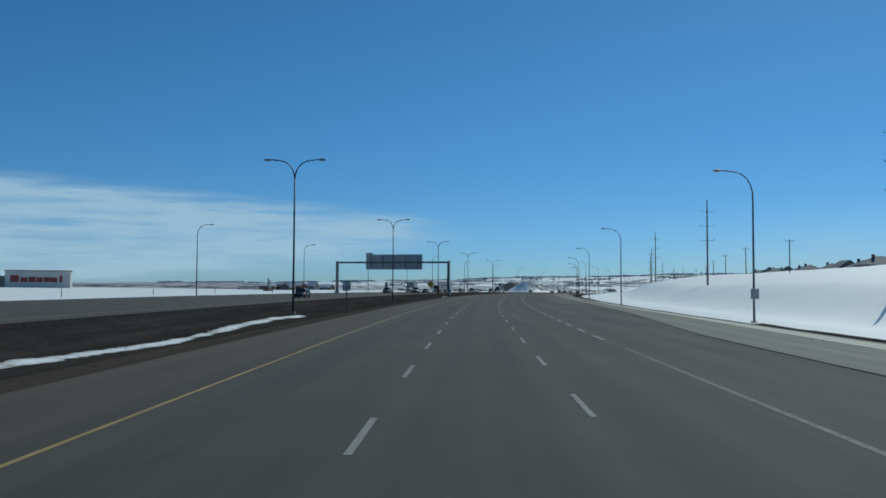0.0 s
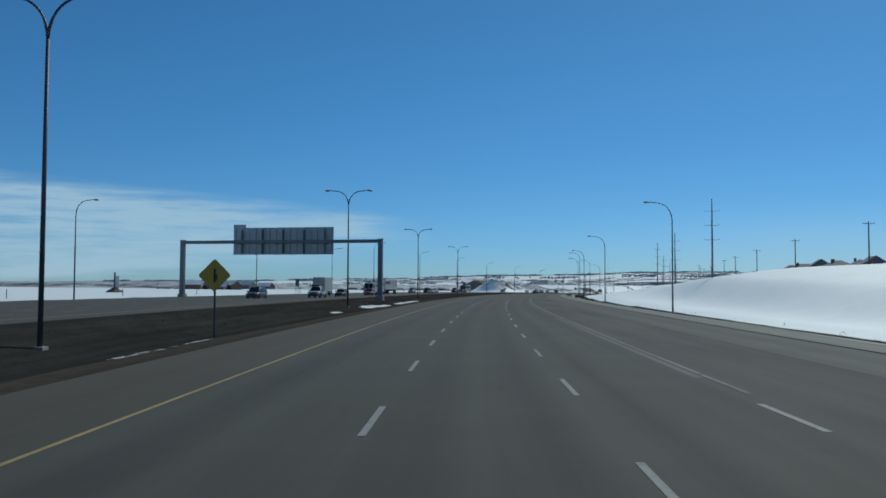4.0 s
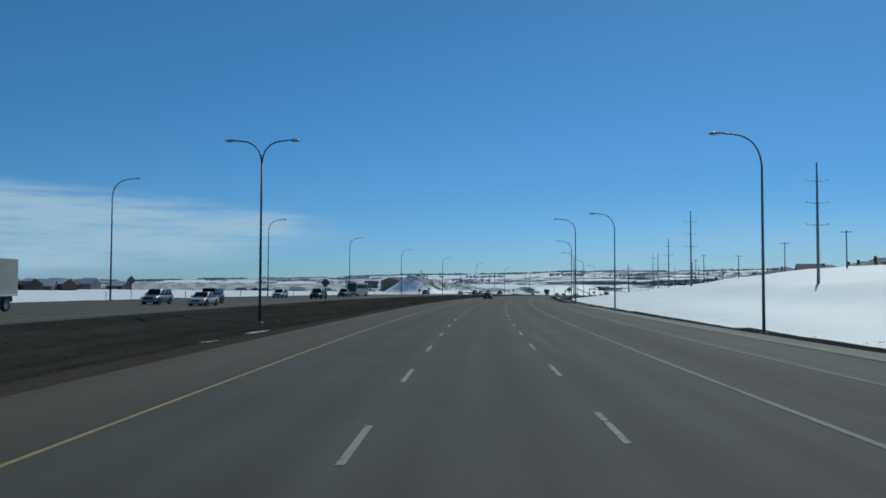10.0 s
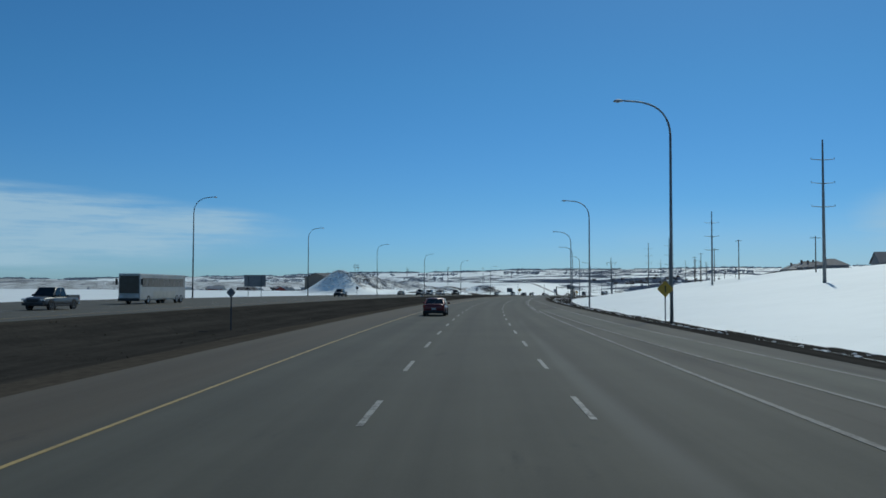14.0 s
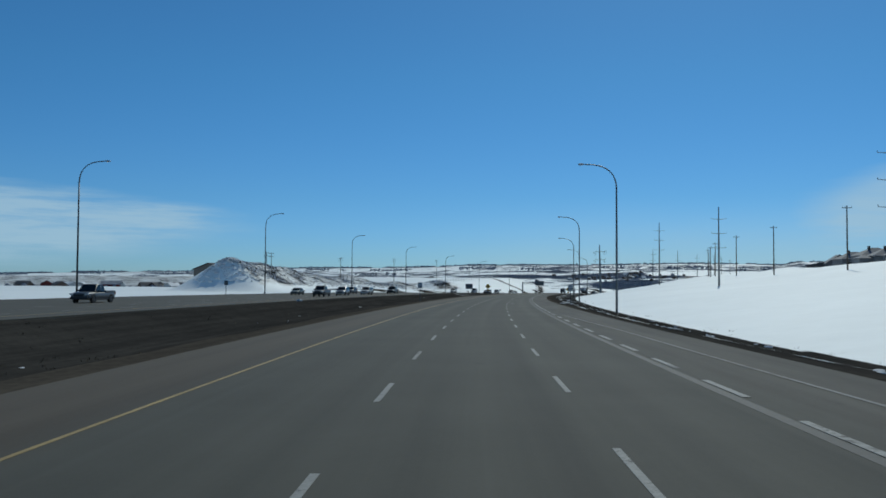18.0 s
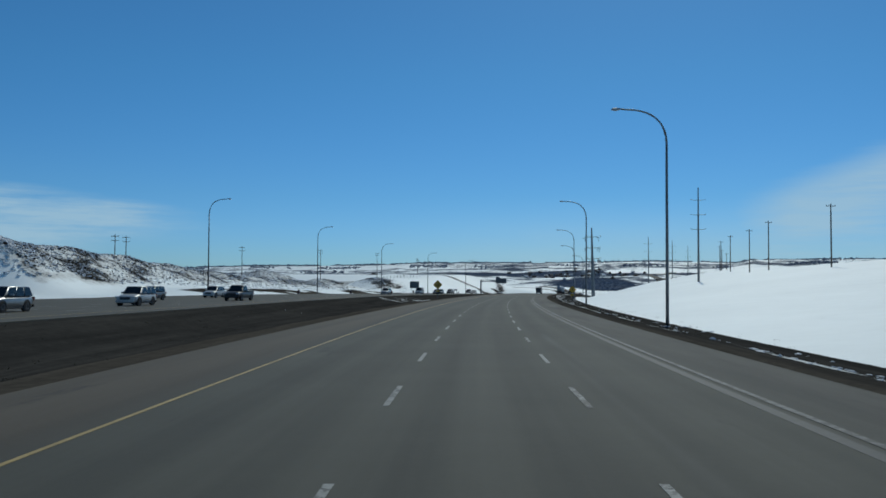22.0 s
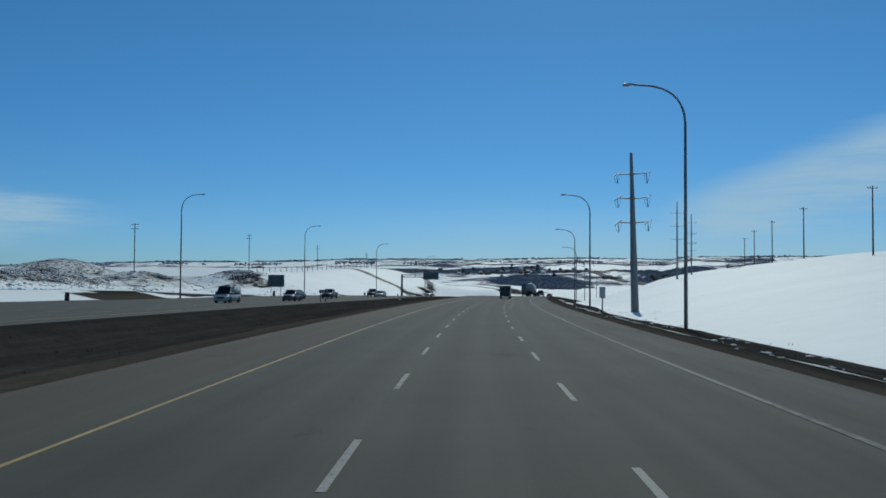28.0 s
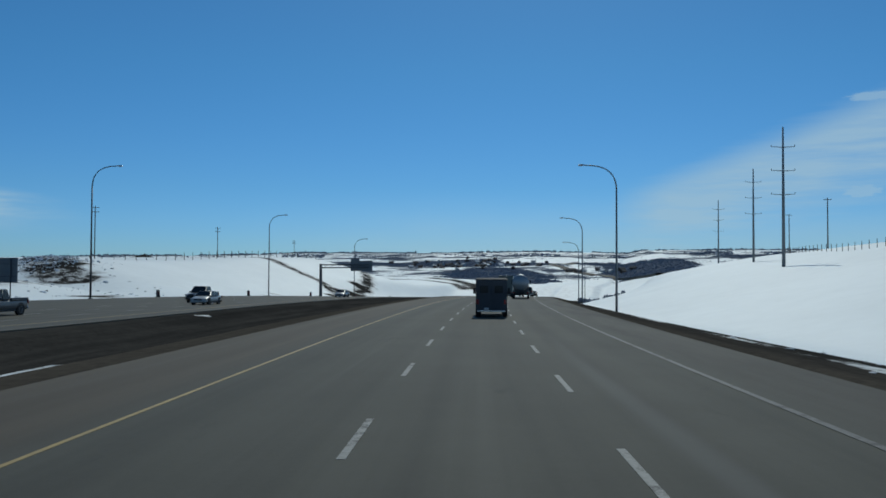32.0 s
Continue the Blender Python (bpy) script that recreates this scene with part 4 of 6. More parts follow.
M_TAIL = plain("red_tail_lamp", (0.22, 0.01, 0.01), 0.2, scale=6, spread=0.15, coat=1.0)
M_PLATE = plain("pale_plate", (0.5, 0.5, 0.5), 0.5, scale=6, spread=0.1)
M_CHROME = plain("chrome", (0.55, 0.56, 0.57), 0.2, 1.0, scale=6, spread=0.05)


def glass_build(n, sh):
    p = n.add("ShaderNodeTexCoord").outputs["Object"]
    link(n, sh, color=n.ramp(n.noise(p, 2.0, 3), [(0.3, (0.010, 0.013, 0.016)), (0.7, (0.02, 0.025, 0.03))]), rough=0.08, spec=0.3, coat=0.0)


M_GLASS = material("tinted_window_glass", glass_build)
WHEELS = {}


def wheel(parent, x, y, r, w=0.22):
    """Tyre with a dished rim, as mesh data shared between wheels of one size."""
    key = (round(r, 2), round(w, 2))
    if key not in WHEELS:
        bm = bmesh.new()
        prof = [(-w / 2, r * 0.62), (-w / 2, r * 0.93), (-w * 0.36, r), (w * 0.36, r), (w / 2, r * 0.93), (w / 2, r * 0.62)]
        rings = [[bm.verts.new((px, pr * math.cos(a), pr * math.sin(a))) for px, pr in prof] for a in (k * math.pi / 9 for k in range(18))]
        for a, b in zip(rings, rings[1:] + rings[:1]):
            for k in range(5):
                bm.faces.new((a[k], a[k + 1], b[k + 1], b[k]))
        bmesh.ops.recalc_face_normals(bm, faces=bm.faces)
        tyre = bpy.data.meshes.new("tyre")
        bm.to_mesh(tyre)
        bm.free()
        tyre.materials.append(M_TYRE)
        bm = bmesh.new()
        for sx in (-1, 1):
            hub = bm.verts.new((sx * w * 0.3, 0, 0))
            ring = [bm.verts.new((sx * w * (0.46 if k % 2 else 0.36), r * 0.63 * math.cos(k * math.pi / 10), r * 0.63 * math.sin(k * math.pi / 10))) for k in range(20)]
            for a, b in zip(ring, ring[1:] + ring[:1]):
                bm.faces.new((hub, a, b) if sx > 0 else (hub, b, a))
        rim = bpy.data.meshes.new("rim")
        bm.to_mesh(rim)
        bm.free()
        rim.materials.append(M_RIM)
        WHEELS[key] = tyre, rim
    tyre, rim = WHEELS[key]
    ob = new("wheel", tyre)
    ob.parent = parent
    ob.matrix_local = pose(x, y, r)
    ob2 = new("rim", rim)
    ob2.parent = ob


def panel(parent, name, corners, mat, out=0.008, inset=0.0, label=""):
    """A thin raised pane over four corners."""
    a = [Vector(c) for c in corners]
    mid = sum(a, Vector()) / 4
    n = (a[1] - a[0]).cross(a[3] - a[0]).normalized()
    a = [c + (mid - c) * inset for c in a]
    bm = bmesh.new()
    lo = [bm.verts.new(c - n * 0.004) for c in a]
    hi = [bm.verts.new(c + n * out) for c in a]
    bm.faces.new(hi)
    bm.faces.new(lo[::-1])
    for k in range(4):
        bm.faces.new((lo[k], lo[(k + 1) % 4], hi[(k + 1) % 4], hi[k]))
    return part(name, bm, mat, parent, label)


def hull(stations, sides=18, square=4.5):
    """Rounded body skin; stations: y, half width, underside, top."""
    rings = []
    for y, w, z0, z1 in stations:
        ring = []
        for i in range(sides):
            a = 2 * math.pi * (i + 0.5) / sides
            c, d = math.cos(a), math.sin(a)
            x = math.copysign(abs(c) ** (2 / square), c) * w
            z = math.copysign(abs(d) ** (2 / square), d)
            ring.append((x * (1 - 0.05 * max(z, 0) ** 2), y, (z0 + z1) / 2 + z * (z1 - z0) / 2))
        rings.append(ring)
    return loft(rings)


def car(label, mat, kind="sedan", category="car", name="car"):
    """A road car; its nose points along its own y."""
    spec = {
        # length, half width, height, nose z, belt z, tail z, cabin base (y0, y1), roof (y0, y1), clearance, wheel, axles
        "sedan": (4.7, 0.91, 1.45, 0.78, 0.92, 0.98, (-1.85, 1.15), (-1.05, 0.35), 0.2, 0.33, (-1.38, 1.42)),
        "hatch": (4.3, 0.90, 1.52, 0.80, 0.95, 1.0, (-2.05, 1.2), (-1.6, 0.35), 0.2, 0.33, (-1.28, 1.36)),
        "suv": (4.7, 0.95, 1.74, 0.98, 1.08, 1.1, (-2.3, 1.15), (-2.0, 0.4), 0.25, 0.37, (-1.38, 1.42)),
        "long_suv": (5.5, 1.0, 1.90, 1.10, 1.16, 1.18, (-2.7, 1.3), (-2.5, 0.6), 0.28, 0.40, (-1.75, 1.6)),
        "minivan": (5.0, 0.98, 1.75, 0.90, 1.0, 1.05, (-2.45, 1.55), (-2.2, 0.5), 0.2, 0.34, (-1.55, 1.5)),
        "jeep": (4.4, 0.93, 1.85, 1.12, 1.14, 1.14, (-2.1, 0.85), (-2.05, 0.55), 0.32, 0.41, (-1.45, 1.45)),
        "pickup": (5.8, 1.0, 1.90, 1.12, 1.15, 1.18, (-0.75, 1.45), (-0.55, 0.65), 0.33, 0.41, (-1.85, 1.75)),
        "van": (5.4, 1.0, 2.2, 1.0, 1.15, 1.2, (-2.68, 1.75), (-2.6, 0.95), 0.24, 0.36, (-1.7, 1.6)),
    }[kind]
    length, w, h, nose, belt, tail, cb, cr, gc, r, ax = spec
    thing = empty(name, label, category, "traffic")
    hl = length / 2
    deck = max(belt, tail)
    stations = [(-hl, w * 0.84, gc + 0.22, tail * 0.88), (-hl + 0.07, w * 0.92, gc + 0.1, tail * 0.98), (-hl + 0.3, w * 0.97, gc + 0.03, tail + 0.01), (cb[0] + 0.3 if kind != "pickup" else -hl + 0.6, w, gc, deck),
                (0.0, w, gc, deck * 0.5 + belt * 0.5), (cb[1] - 0.2, w, gc, belt), (cb[1] + 0.25, w * 0.99, gc, belt - 0.02), (hl - 0.55, w * 0.965, gc + 0.02, nose * 0.98), (hl - 0.22, w * 0.92, gc + 0.05, nose * 0.92),
                (hl - 0.06, w * 0.84, gc + 0.1, nose * 0.84), (hl, w * 0.74, gc + 0.2, nose * 0.74)]
    body = part("body", hull(stations), mat, thing, smooth=True)
    for y in ax:
        for sx in (-1, 1):
            part("wheel_arch", tube([(sx * (w - 0.2), y, r + 0.02), (sx * (w + 0.004), y, r + 0.02)], r + 0.075, 18), M_DARK, thing, "dark wheel arch")
    part("sill", box(-w * 0.97, ax[0] + r, gc - 0.03, w * 0.97, ax[1] - r, gc + 0.12, 0.03), M_DARK, thing, "dark plastic sill")
    # cabin
    wb, wr = w * 0.955, w * (0.8 if kind not in ("jeep", "van") else 0.88)
    zb, zr = belt - 0.03, h
    base = [(-wb, cb[0], zb), (wb, cb[0], zb), (wb, cb[1], zb), (-wb, cb[1], zb)]
    roof = [(-wr, cr[0], zr - 0.03), (wr, cr[0], zr - 0.03), (wr, cr[1], zr), (-wr, cr[1], zr)]
    bm = bmesh.new()
    lo, hi = [bm.verts.new(v) for v in base], [bm.verts.new(v) for v in roof]
    bm.faces.new(lo[::-1])
    bm.faces.new(hi)
    for k in range(4):
        bm.faces.new((lo[k], lo[(k + 1) % 4], hi[(k + 1) % 4], hi[k]))
    bmesh.ops.bevel(bm, geom=list(bm.edges), offset=0.10, segments=3, affect="EDGES")
    part("cabin", bm, mat, thing, smooth=True)
    B, R = [Vector(v) for v in base], [Vector(v) for v in roof]
    panel(thing, "windshield", (B[2], B[3], R[3], R[2]), M_GLASS, inset=0.12)
    panel(thing, "rear_window", (B[0], B[1], R[1], R[0]), M_GLASS, inset=0.16)
    cuts = (0.04, 0.34, 0.66, 0.96) if kind not in ("pickup", "sedan", "jeep") else (0.06, 0.5, 0.95)
    for sx, (b0, b1, r0, r1) in ((1, (B[1], B[2], R[1], R[2])), (-1, (B[0], B[3], R[0], R[3]))):
        for k0, k1 in zip(cuts, cuts[1:]):
            if kind == "van" and k1 < 0.7:
                continue
            q = [b0.lerp(b1, k0), b0.lerp(b1, k1), r0.lerp(r1, k1), r0.lerp(r1, k0)]
            panel(thing, "side_window", q if sx > 0 else q[::-1], M_GLASS, inset=0.12)
    # lamps, bumpers, grille, plate, mirrors
    for sx in (-1, 1):
        part("headlight", box(sx * w * 0.78 - 0.18, hl - 0.26, nose * 0.70, sx * w * 0.78 + 0.18, hl - 0.01, nose * 0.86, 0.03), M_HEAD, thing, "clear headlight")
        part("tail_light", box(sx * w * 0.86 - 0.1, -hl - 0.035, tail * 0.68, sx * w * 0.86 + 0.1, -hl + 0.12, tail * 0.93, 0.02), M_TAIL, thing, "red tail light")
        part("mirror", box(sx * (w + 0.12) - 0.1, cb[1] - 0.62, belt + 0.0, sx * (w + 0.12) + 0.1, cb[1] - 0.48, belt + 0.17, 0.04), mat, thing)
    part("front_bumper", box(-w * 0.9, hl - 0.12, gc + 0.05, w * 0.9, hl + 0.05, gc + 0.27, 0.04), M_DARK if kind in ("jeep", "pickup") else mat, thing)
    part("rear_bumper", box(-w * 0.92, -hl - 0.07, gc + 0.05, w * 0.92, -hl + 0.1, gc + 0.25, 0.04), M_CHROME if kind == "pickup" else M_DARK, thing)
    part("grille", box(-w * 0.5, hl - 0.1, nose * 0.58, w * 0.5, hl + 0.012, nose * 0.8, 0.02), M_DARK, thing, "dark radiator grille")
    part("number_plate", box(-0.16, -hl - 0.09, gc + 0.3, 0.16, -hl - 0.03, gc + 0.45), M_PLATE, thing, "pale number plate")
    if kind == "pickup":
        part("bed_liner", box(-w * 0.82, -hl + 0.15, belt - 0.1, w * 0.82, cb[0] - 0.1, belt + 0.055), M_DARK, thing, "dark load bed")
        for sx in (-1, 1):
            part("bed_rail", box(sx * w * 0.91 - 0.06, -hl + 0.06, belt - 0.1, sx * w * 0.91 + 0.06, cb[0], belt + 0.10, 0.02), mat, thing)
    if kind == "jeep":
        part("spare_wheel_cover", tube([(0, -hl - 0.02, 1.0), (0, -hl - 0.25, 1.0)], 0.38, 18), M_DARK, thing, "round black spare wheel cover")
    for y in ax:
        for sx in (-1, 1):
            wheel(thing, sx * (w - 0.085), y, r)
    return thing


def loadbox(thing, name, x0, y0, z0, x1, y1, z1, mat, label=""):
    return part(name, box(x0, y0, z0, x1, y1, z1, 0.04), mat, thing, label)


def truck_cab(thing, mat, y0, y1, w, top, hood, nose, floor=0.75):
    """A conventional cab with a hood in front of it."""
    prof = [(y0, floor), (y0, top - 0.1), (y0 + 0.25, top), (y1 - 0.75, top - 0.05), (y1, hood + 0.1), (y1, floor)]
    bm = bmesh.new()
    add_prism(bm, [(y, z) for y, z in prof], -w, w)
    bmesh.ops.transform(bm, matrix=Matrix(((0, 1, 0, 0), (1, 0, 0, 0), (0, 0, 1, 0), (0, 0, 0, 1))), verts=bm.verts)
    bmesh.ops.bevel(bm, geom=list(bm.edges), offset=0.09, segments=2, affect="EDGES")
    part("cab", bm, mat, thing)
    hp = [(y1 - 0.02, floor - 0.1), (y1 - 0.02, hood + 0.06), (nose - 0.55, hood - 0.2), (nose - 0.12, hood - 0.48), (nose, floor - 0.1)]
    bm = bmesh.new()
    add_prism(bm, hp, -w * 0.84, w * 0.84)
    bmesh.ops.transform(bm, matrix=Matrix(((0, 1, 0, 0), (1, 0, 0, 0), (0, 0, 1, 0), (0, 0, 0, 1))), verts=bm.verts)
    bmesh.ops.bevel(bm, geom=list(bm.edges), offset=0.12, segments=3, affect="EDGES")
    part("hood", bm, mat, thing, smooth=True)
    yw = y1 - 0.75
    panel(thing, "windshield", ((w, y1, hood + 0.16), (-w, y1, hood + 0.16), (-w, yw, top - 0.12), (w, yw, top - 0.12)), M_GLASS, inset=0.1)
    for sx in (-1, 1):
        q = [(sx * w, y1 - 1.15, hood + 0.15), (sx * w, y1 - 0.2, hood + 0.15), (sx * w, y1 - 0.72, top - 0.22), (sx * w, y1 - 1.15, top - 0.22)]
        panel(thing, "side_window", q if sx > 0 else q[::-1], M_GLASS, inset=0.08)
        part("mirror", box(sx * (w + 0.25) - 0.08, y1 - 0.1, hood + 0.1, sx * (w + 0.25) + 0.08, y1 + 0.02, hood + 0.75, 0.03), M_DARK, thing)
        part("fender", box(sx * w * 0.92 - 0.2, nose - 1.35, 0.62, sx * w * 0.92 + 0.2, nose - 0.2, 1.08, 0.12), mat, thing)
        part("headlight", box(sx * w * 0.82 - 0.16, nose - 0.22, 0.82, sx * w * 0.82 + 0.16, nose - 0.02 + 0.03, 1.06, 0.03), M_HEAD, thing, "clear headlight")
    part("grille", box(-w * 0.34, nose - 0.14, floor + 0.1, w * 0.34, nose + 0.02, hood - 0.62, 0.04), M_DARK, thing, "dark radiator grille")
    part("bumper", box(-w, nose - 0.12, 0.38, w, nose + 0.1, 0.7, 0.08), mat, thing)


def semi_truck():
    t = empty("semi_truck", "white semi truck with a long dusty white box trailer", "truck", "traffic")
    truck_cab(t, P_DUST, 6.2, 8.1, 1.2, 3.0, 2.0, 10.3)
    prof = [(4.7, 0.9), (4.7, 3.9), (5.3, 4.02), (6.5, 3.9), (7.2, 3.5), (7.62, 2.98), (6.3, 2.9), (6.3, 0.9)]
    bm = bmesh.new()
    add_prism(bm, prof, -1.19, 1.19)
    bmesh.ops.transform(bm, matrix=Matrix(((0, 1, 0, 0), (1, 0, 0, 0), (0, 0, 1, 0), (0, 0, 0, 1))), verts=bm.verts)
    bmesh.ops.bevel(bm, geom=list(bm.edges), offset=0.14, segments=3, affect="EDGES")
    part("sleeper", bm, P_DUST, t)
    for sx in (-1, 1):
        part("sleeper_window", box(sx * 1.2 - 0.012, 5.6, 2.4, sx * 1.2 + 0.012, 6.0, 2.9, 0.01), M_GLASS, t)
        part("fuel_tank", box(sx * 0.95 - 0.28, 4.9, 0.5, sx * 0.95 + 0.28, 6.8, 1.05, 0.12), M_CHROME, t, "bright steel fuel tank")
    part("chassis", box(-0.45, -8.2, 0.85, 0.45, 9.2, 1.1), M_DARK, t)
    trailer = loadbox(t, "trailer", -1.28, -11.8, 1.25, 1.28, 4.3, 4.05, P_DUST, "dusty white trailer box")
    for sx in (-1, 1):
        x = sx * 1.285
        for k in range(7):
            y = 3.55 - k * 0.72
            part("lettering_bar", box(x - 0.006, y - 0.56, 2.75, x + 0.006, y, 3.5), M_DARK, trailer, "dark bar of lettering")
        part("emblem", box(x - 0.006, -2.6, 2.6, x + 0.006, -1.75, 3.75, 0.004), P_RED2, trailer, "red oval emblem")
        part("picture_patch", box(x - 0.006, -11.4, 2.1, x + 0.006, -9.6, 3.7), P_CREAM, trailer, "faded printed patch")
        part("skirt_rail", box(x - 0.02, -11.8, 1.18, x + 0.02, 4.3, 1.3), M_CHROME, trailer, "metal bottom rail")
        part("landing_leg", box(sx * 0.8 - 0.08, 1.6, 0.2, sx * 0.8 + 0.08, 1.8, 1.25), M_DARK, trailer)
    part("bogie_cover", box(-1.1, -11.4, 0.75, 1.1, -6.0, 1.22), M_DARK, trailer)
    part("exhaust", tube([(1.05, 4.75, 1.0), (1.05, 4.75, 4.0)], 0.09, 10), M_CHROME, t, "bright exhaust stack")
    for y in (9.2, 5.2, 3.9, -8.0, -9.25, -10.5):
        for sx in (-1, 1):
            wheel(t, sx * 1.08, y, 0.5, 0.3)
    return t


def cube_truck(label, body_mat, box_mat, long=6.2):
    t = empty("box_truck", label, "truck", "traffic")
    truck_cab(t, body_mat, 2.2, 3.7, 1.1, 2.55, 1.75, 5.1, 0.7)
    loadbox(t, "load_box", -1.25, 2.0 - long, 0.95, 1.25, 2.05, 3.75, box_mat, "pale load box")
    part("chassis", box(-0.45, 1.9 - long, 0.7, 0.45, 4.4, 0.96), M_DARK, t)
    part("rear_bumper", box(-1.15, 1.75 - long, 0.45, 1.15, 1.9 - long, 0.62, 0.02), M_DARK, t)
    for sx in (-1, 1):
        part("tail_light", box(sx * 1.0 - 0.12, 1.92 - long, 0.72, sx * 1.0 + 0.12, 2.02 - long, 0.9), M_TAIL, t, "red tail light")
        wheel(t, sx * 1.0, 4.1, 0.46, 0.28)
        wheel(t, sx * 1.0, 3.4 - long, 0.46, 0.34)
    return t


def step_van(label, mat, dark=False):
    """A tall walk-in delivery van with a short nose."""
    t = empty("delivery_van", label, "van", "traffic")
    bm = bmesh.new()
    add_prism(bm, [(-3.4, 0.55), (-3.4, 2.85), (-3.2, 3.0), (2.1, 3.0), (2.45, 2.75), (2.75, 1.45), (3.35, 1.2), (3.45, 0.55)], -1.12, 1.12)
    bmesh.ops.transform(bm, matrix=Matrix(((0, 1, 0, 0), (1, 0, 0, 0), (0, 0, 1, 0), (0, 0, 0, 1))), verts=bm.verts)
    bmesh.ops.bevel(bm, geom=list(bm.edges), offset=0.05, segments=2, affect="EDGES")
    part("body", bm, mat, t)
    panel(t, "windshield", ((1.1, 2.74, 1.5), (-1.1, 2.74, 1.5), (-1.1, 2.47, 2.7), (1.1, 2.47, 2.7)), M_GLASS, out=0.03, inset=0.09)
    for sx in (-1, 1):
        q = [(sx * 1.125, 1.3, 1.5), (sx * 1.125, 2.5, 1.5), (sx * 1.125, 2.35, 2.45), (sx * 1.125, 1.3, 2.45)]
        panel(t, "side_window", q if sx > 0 else q[::-1], M_GLASS, out=0.02, inset=0.05)
        part("headlight", box(sx * 0.85 - 0.15, 3.36, 0.82, sx * 0.85 + 0.15, 3.47, 1.08, 0.02), M_HEAD, t, "clear headlight")
        part("tail_light", box(sx * 0.98 - 0.09, -3.44, 1.0, sx * 0.98 + 0.09, -3.38, 1.35, 0.015), M_TAIL, t, "red tail light")
        part("mirror", box(sx * 1.35 - 0.1, 2.35, 1.7, sx * 1.35 + 0.1, 2.43, 2.2, 0.02), M_DARK, t)
        part("rear_door", box(sx * 0.53 - 0.5, -3.425, 0.72, sx * 0.53 + 0.5, -3.395, 2.75, 0.01), mat, t)
        part("rear_window", box(sx * 0.53 - 0.3, -3.44, 1.85, sx * 0.53 + 0.3, -3.42, 2.4, 0.01), M_GLASS, t)
        if not dark:
            for k in range(5):
                y = -0.2 - k * 0.44
                part("lettering_bar", box(sx * 1.125 - 0.01, y - 0.32, 1.95, sx * 1.125 + 0.012, y, 2.45), M_DARK, t, "dark bar of lettering")
        part("side_rail", box(sx * 1.125 - 0.015, -3.3, 1.02, sx * 1.125 + 0.015, 1.2, 1.09), M_CHROME if not dark else M_DARK, t, "worn rub rail")
        part("side_door", box(sx * 1.125 - 0.012, 0.3, 0.7, sx * 1.125 + 0.012, 1.15, 2.7, 0.005), mat, t)
        for y in (2.5, -2.1):
            part("wheel_arch", tube([(sx * 0.8, y, 0.46), (sx * 1.128, y, 0.46)], 0.52, 16), M_DARK, t, "dark wheel arch")
            wheel(t, sx * 1.02, y, 0.4, 0.26)
    part("grille", box(-0.5, 3.36, 0.72, 0.5, 3.475, 1.12, 0.02), M_DARK, t, "dark radiator grille")
    part("windshield_post", tube([(0, 2.77, 1.5), (0, 2.5, 2.7)], 0.045, 6), mat, t, "painted windscreen post")
    part("front_bumper", box(-1.1, 3.4, 0.4, 1.1, 3.6, 0.65, 0.04), M_DARK, t)
    part("rear_step", box(-1.0, -3.62, 0.42, 1.0, -3.36, 0.55, 0.02), M_CHROME if dark else M_DARK, t, "worn metal rear step")
    part("number_plate", box(-0.5, -3.45, 0.6, -0.2, -3.43, 0.74), M_PLATE, t, "pale number plate")
    return t


def coach():
    t = empty("coach", "white coach bus with dark windows", "bus", "traffic")
    part("body", box(-1.27, -6.6, 0.45, 1.27, 6.6, 3.5, 0.12), P_DUST, t)
    part("windshield", box(-1.16, 6.56, 1.25, 1.16, 6.625, 3.25, 0.02), M_GLASS, t)
    for sx in (-1, 1):
        for k in range(8):
            y = -5.9 + k * 1.5
            part("side_window", box(sx * 1.27 - 0.015, y, 2.0, sx * 1.27 + 0.015, y + 1.4, 3.0, 0.01), M_GLASS, t)
        for k in range(5):
            y = -3.4 + k * 1.3
            part("luggage_door", box(sx * 1.27 - 0.012, y, 0.6, sx * 1.27 + 0.012, y + 1.24, 1.45, 0.008), P_CREAM, t)
        part("mirror", box(sx * 1.5 - 0.12, 6.5, 2.2, sx * 1.5 + 0.12, 6.65, 2.9, 0.03), M_DARK, t)
        part("headlight", box(sx * 0.95 - 0.2, 6.55, 0.75, sx * 0.95 + 0.2, 6.63, 1.0, 0.02), M_HEAD, t, "clear headlight")
        part("tail_light", box(sx * 1.1 - 0.1, -6.63, 1.0, sx * 1.1 + 0.1, -6.57, 1.5, 0.02), M_TAIL, t, "red tail light")
        for y in (4.3, -3.9, -5.2):
            wheel(t, sx * 1.14, y, 0.5, 0.3)
    part("front_bumper", box(-1.25, 6.5, 0.35, 1.25, 6.72, 0.68, 0.05), M_DARK, t)
    return t


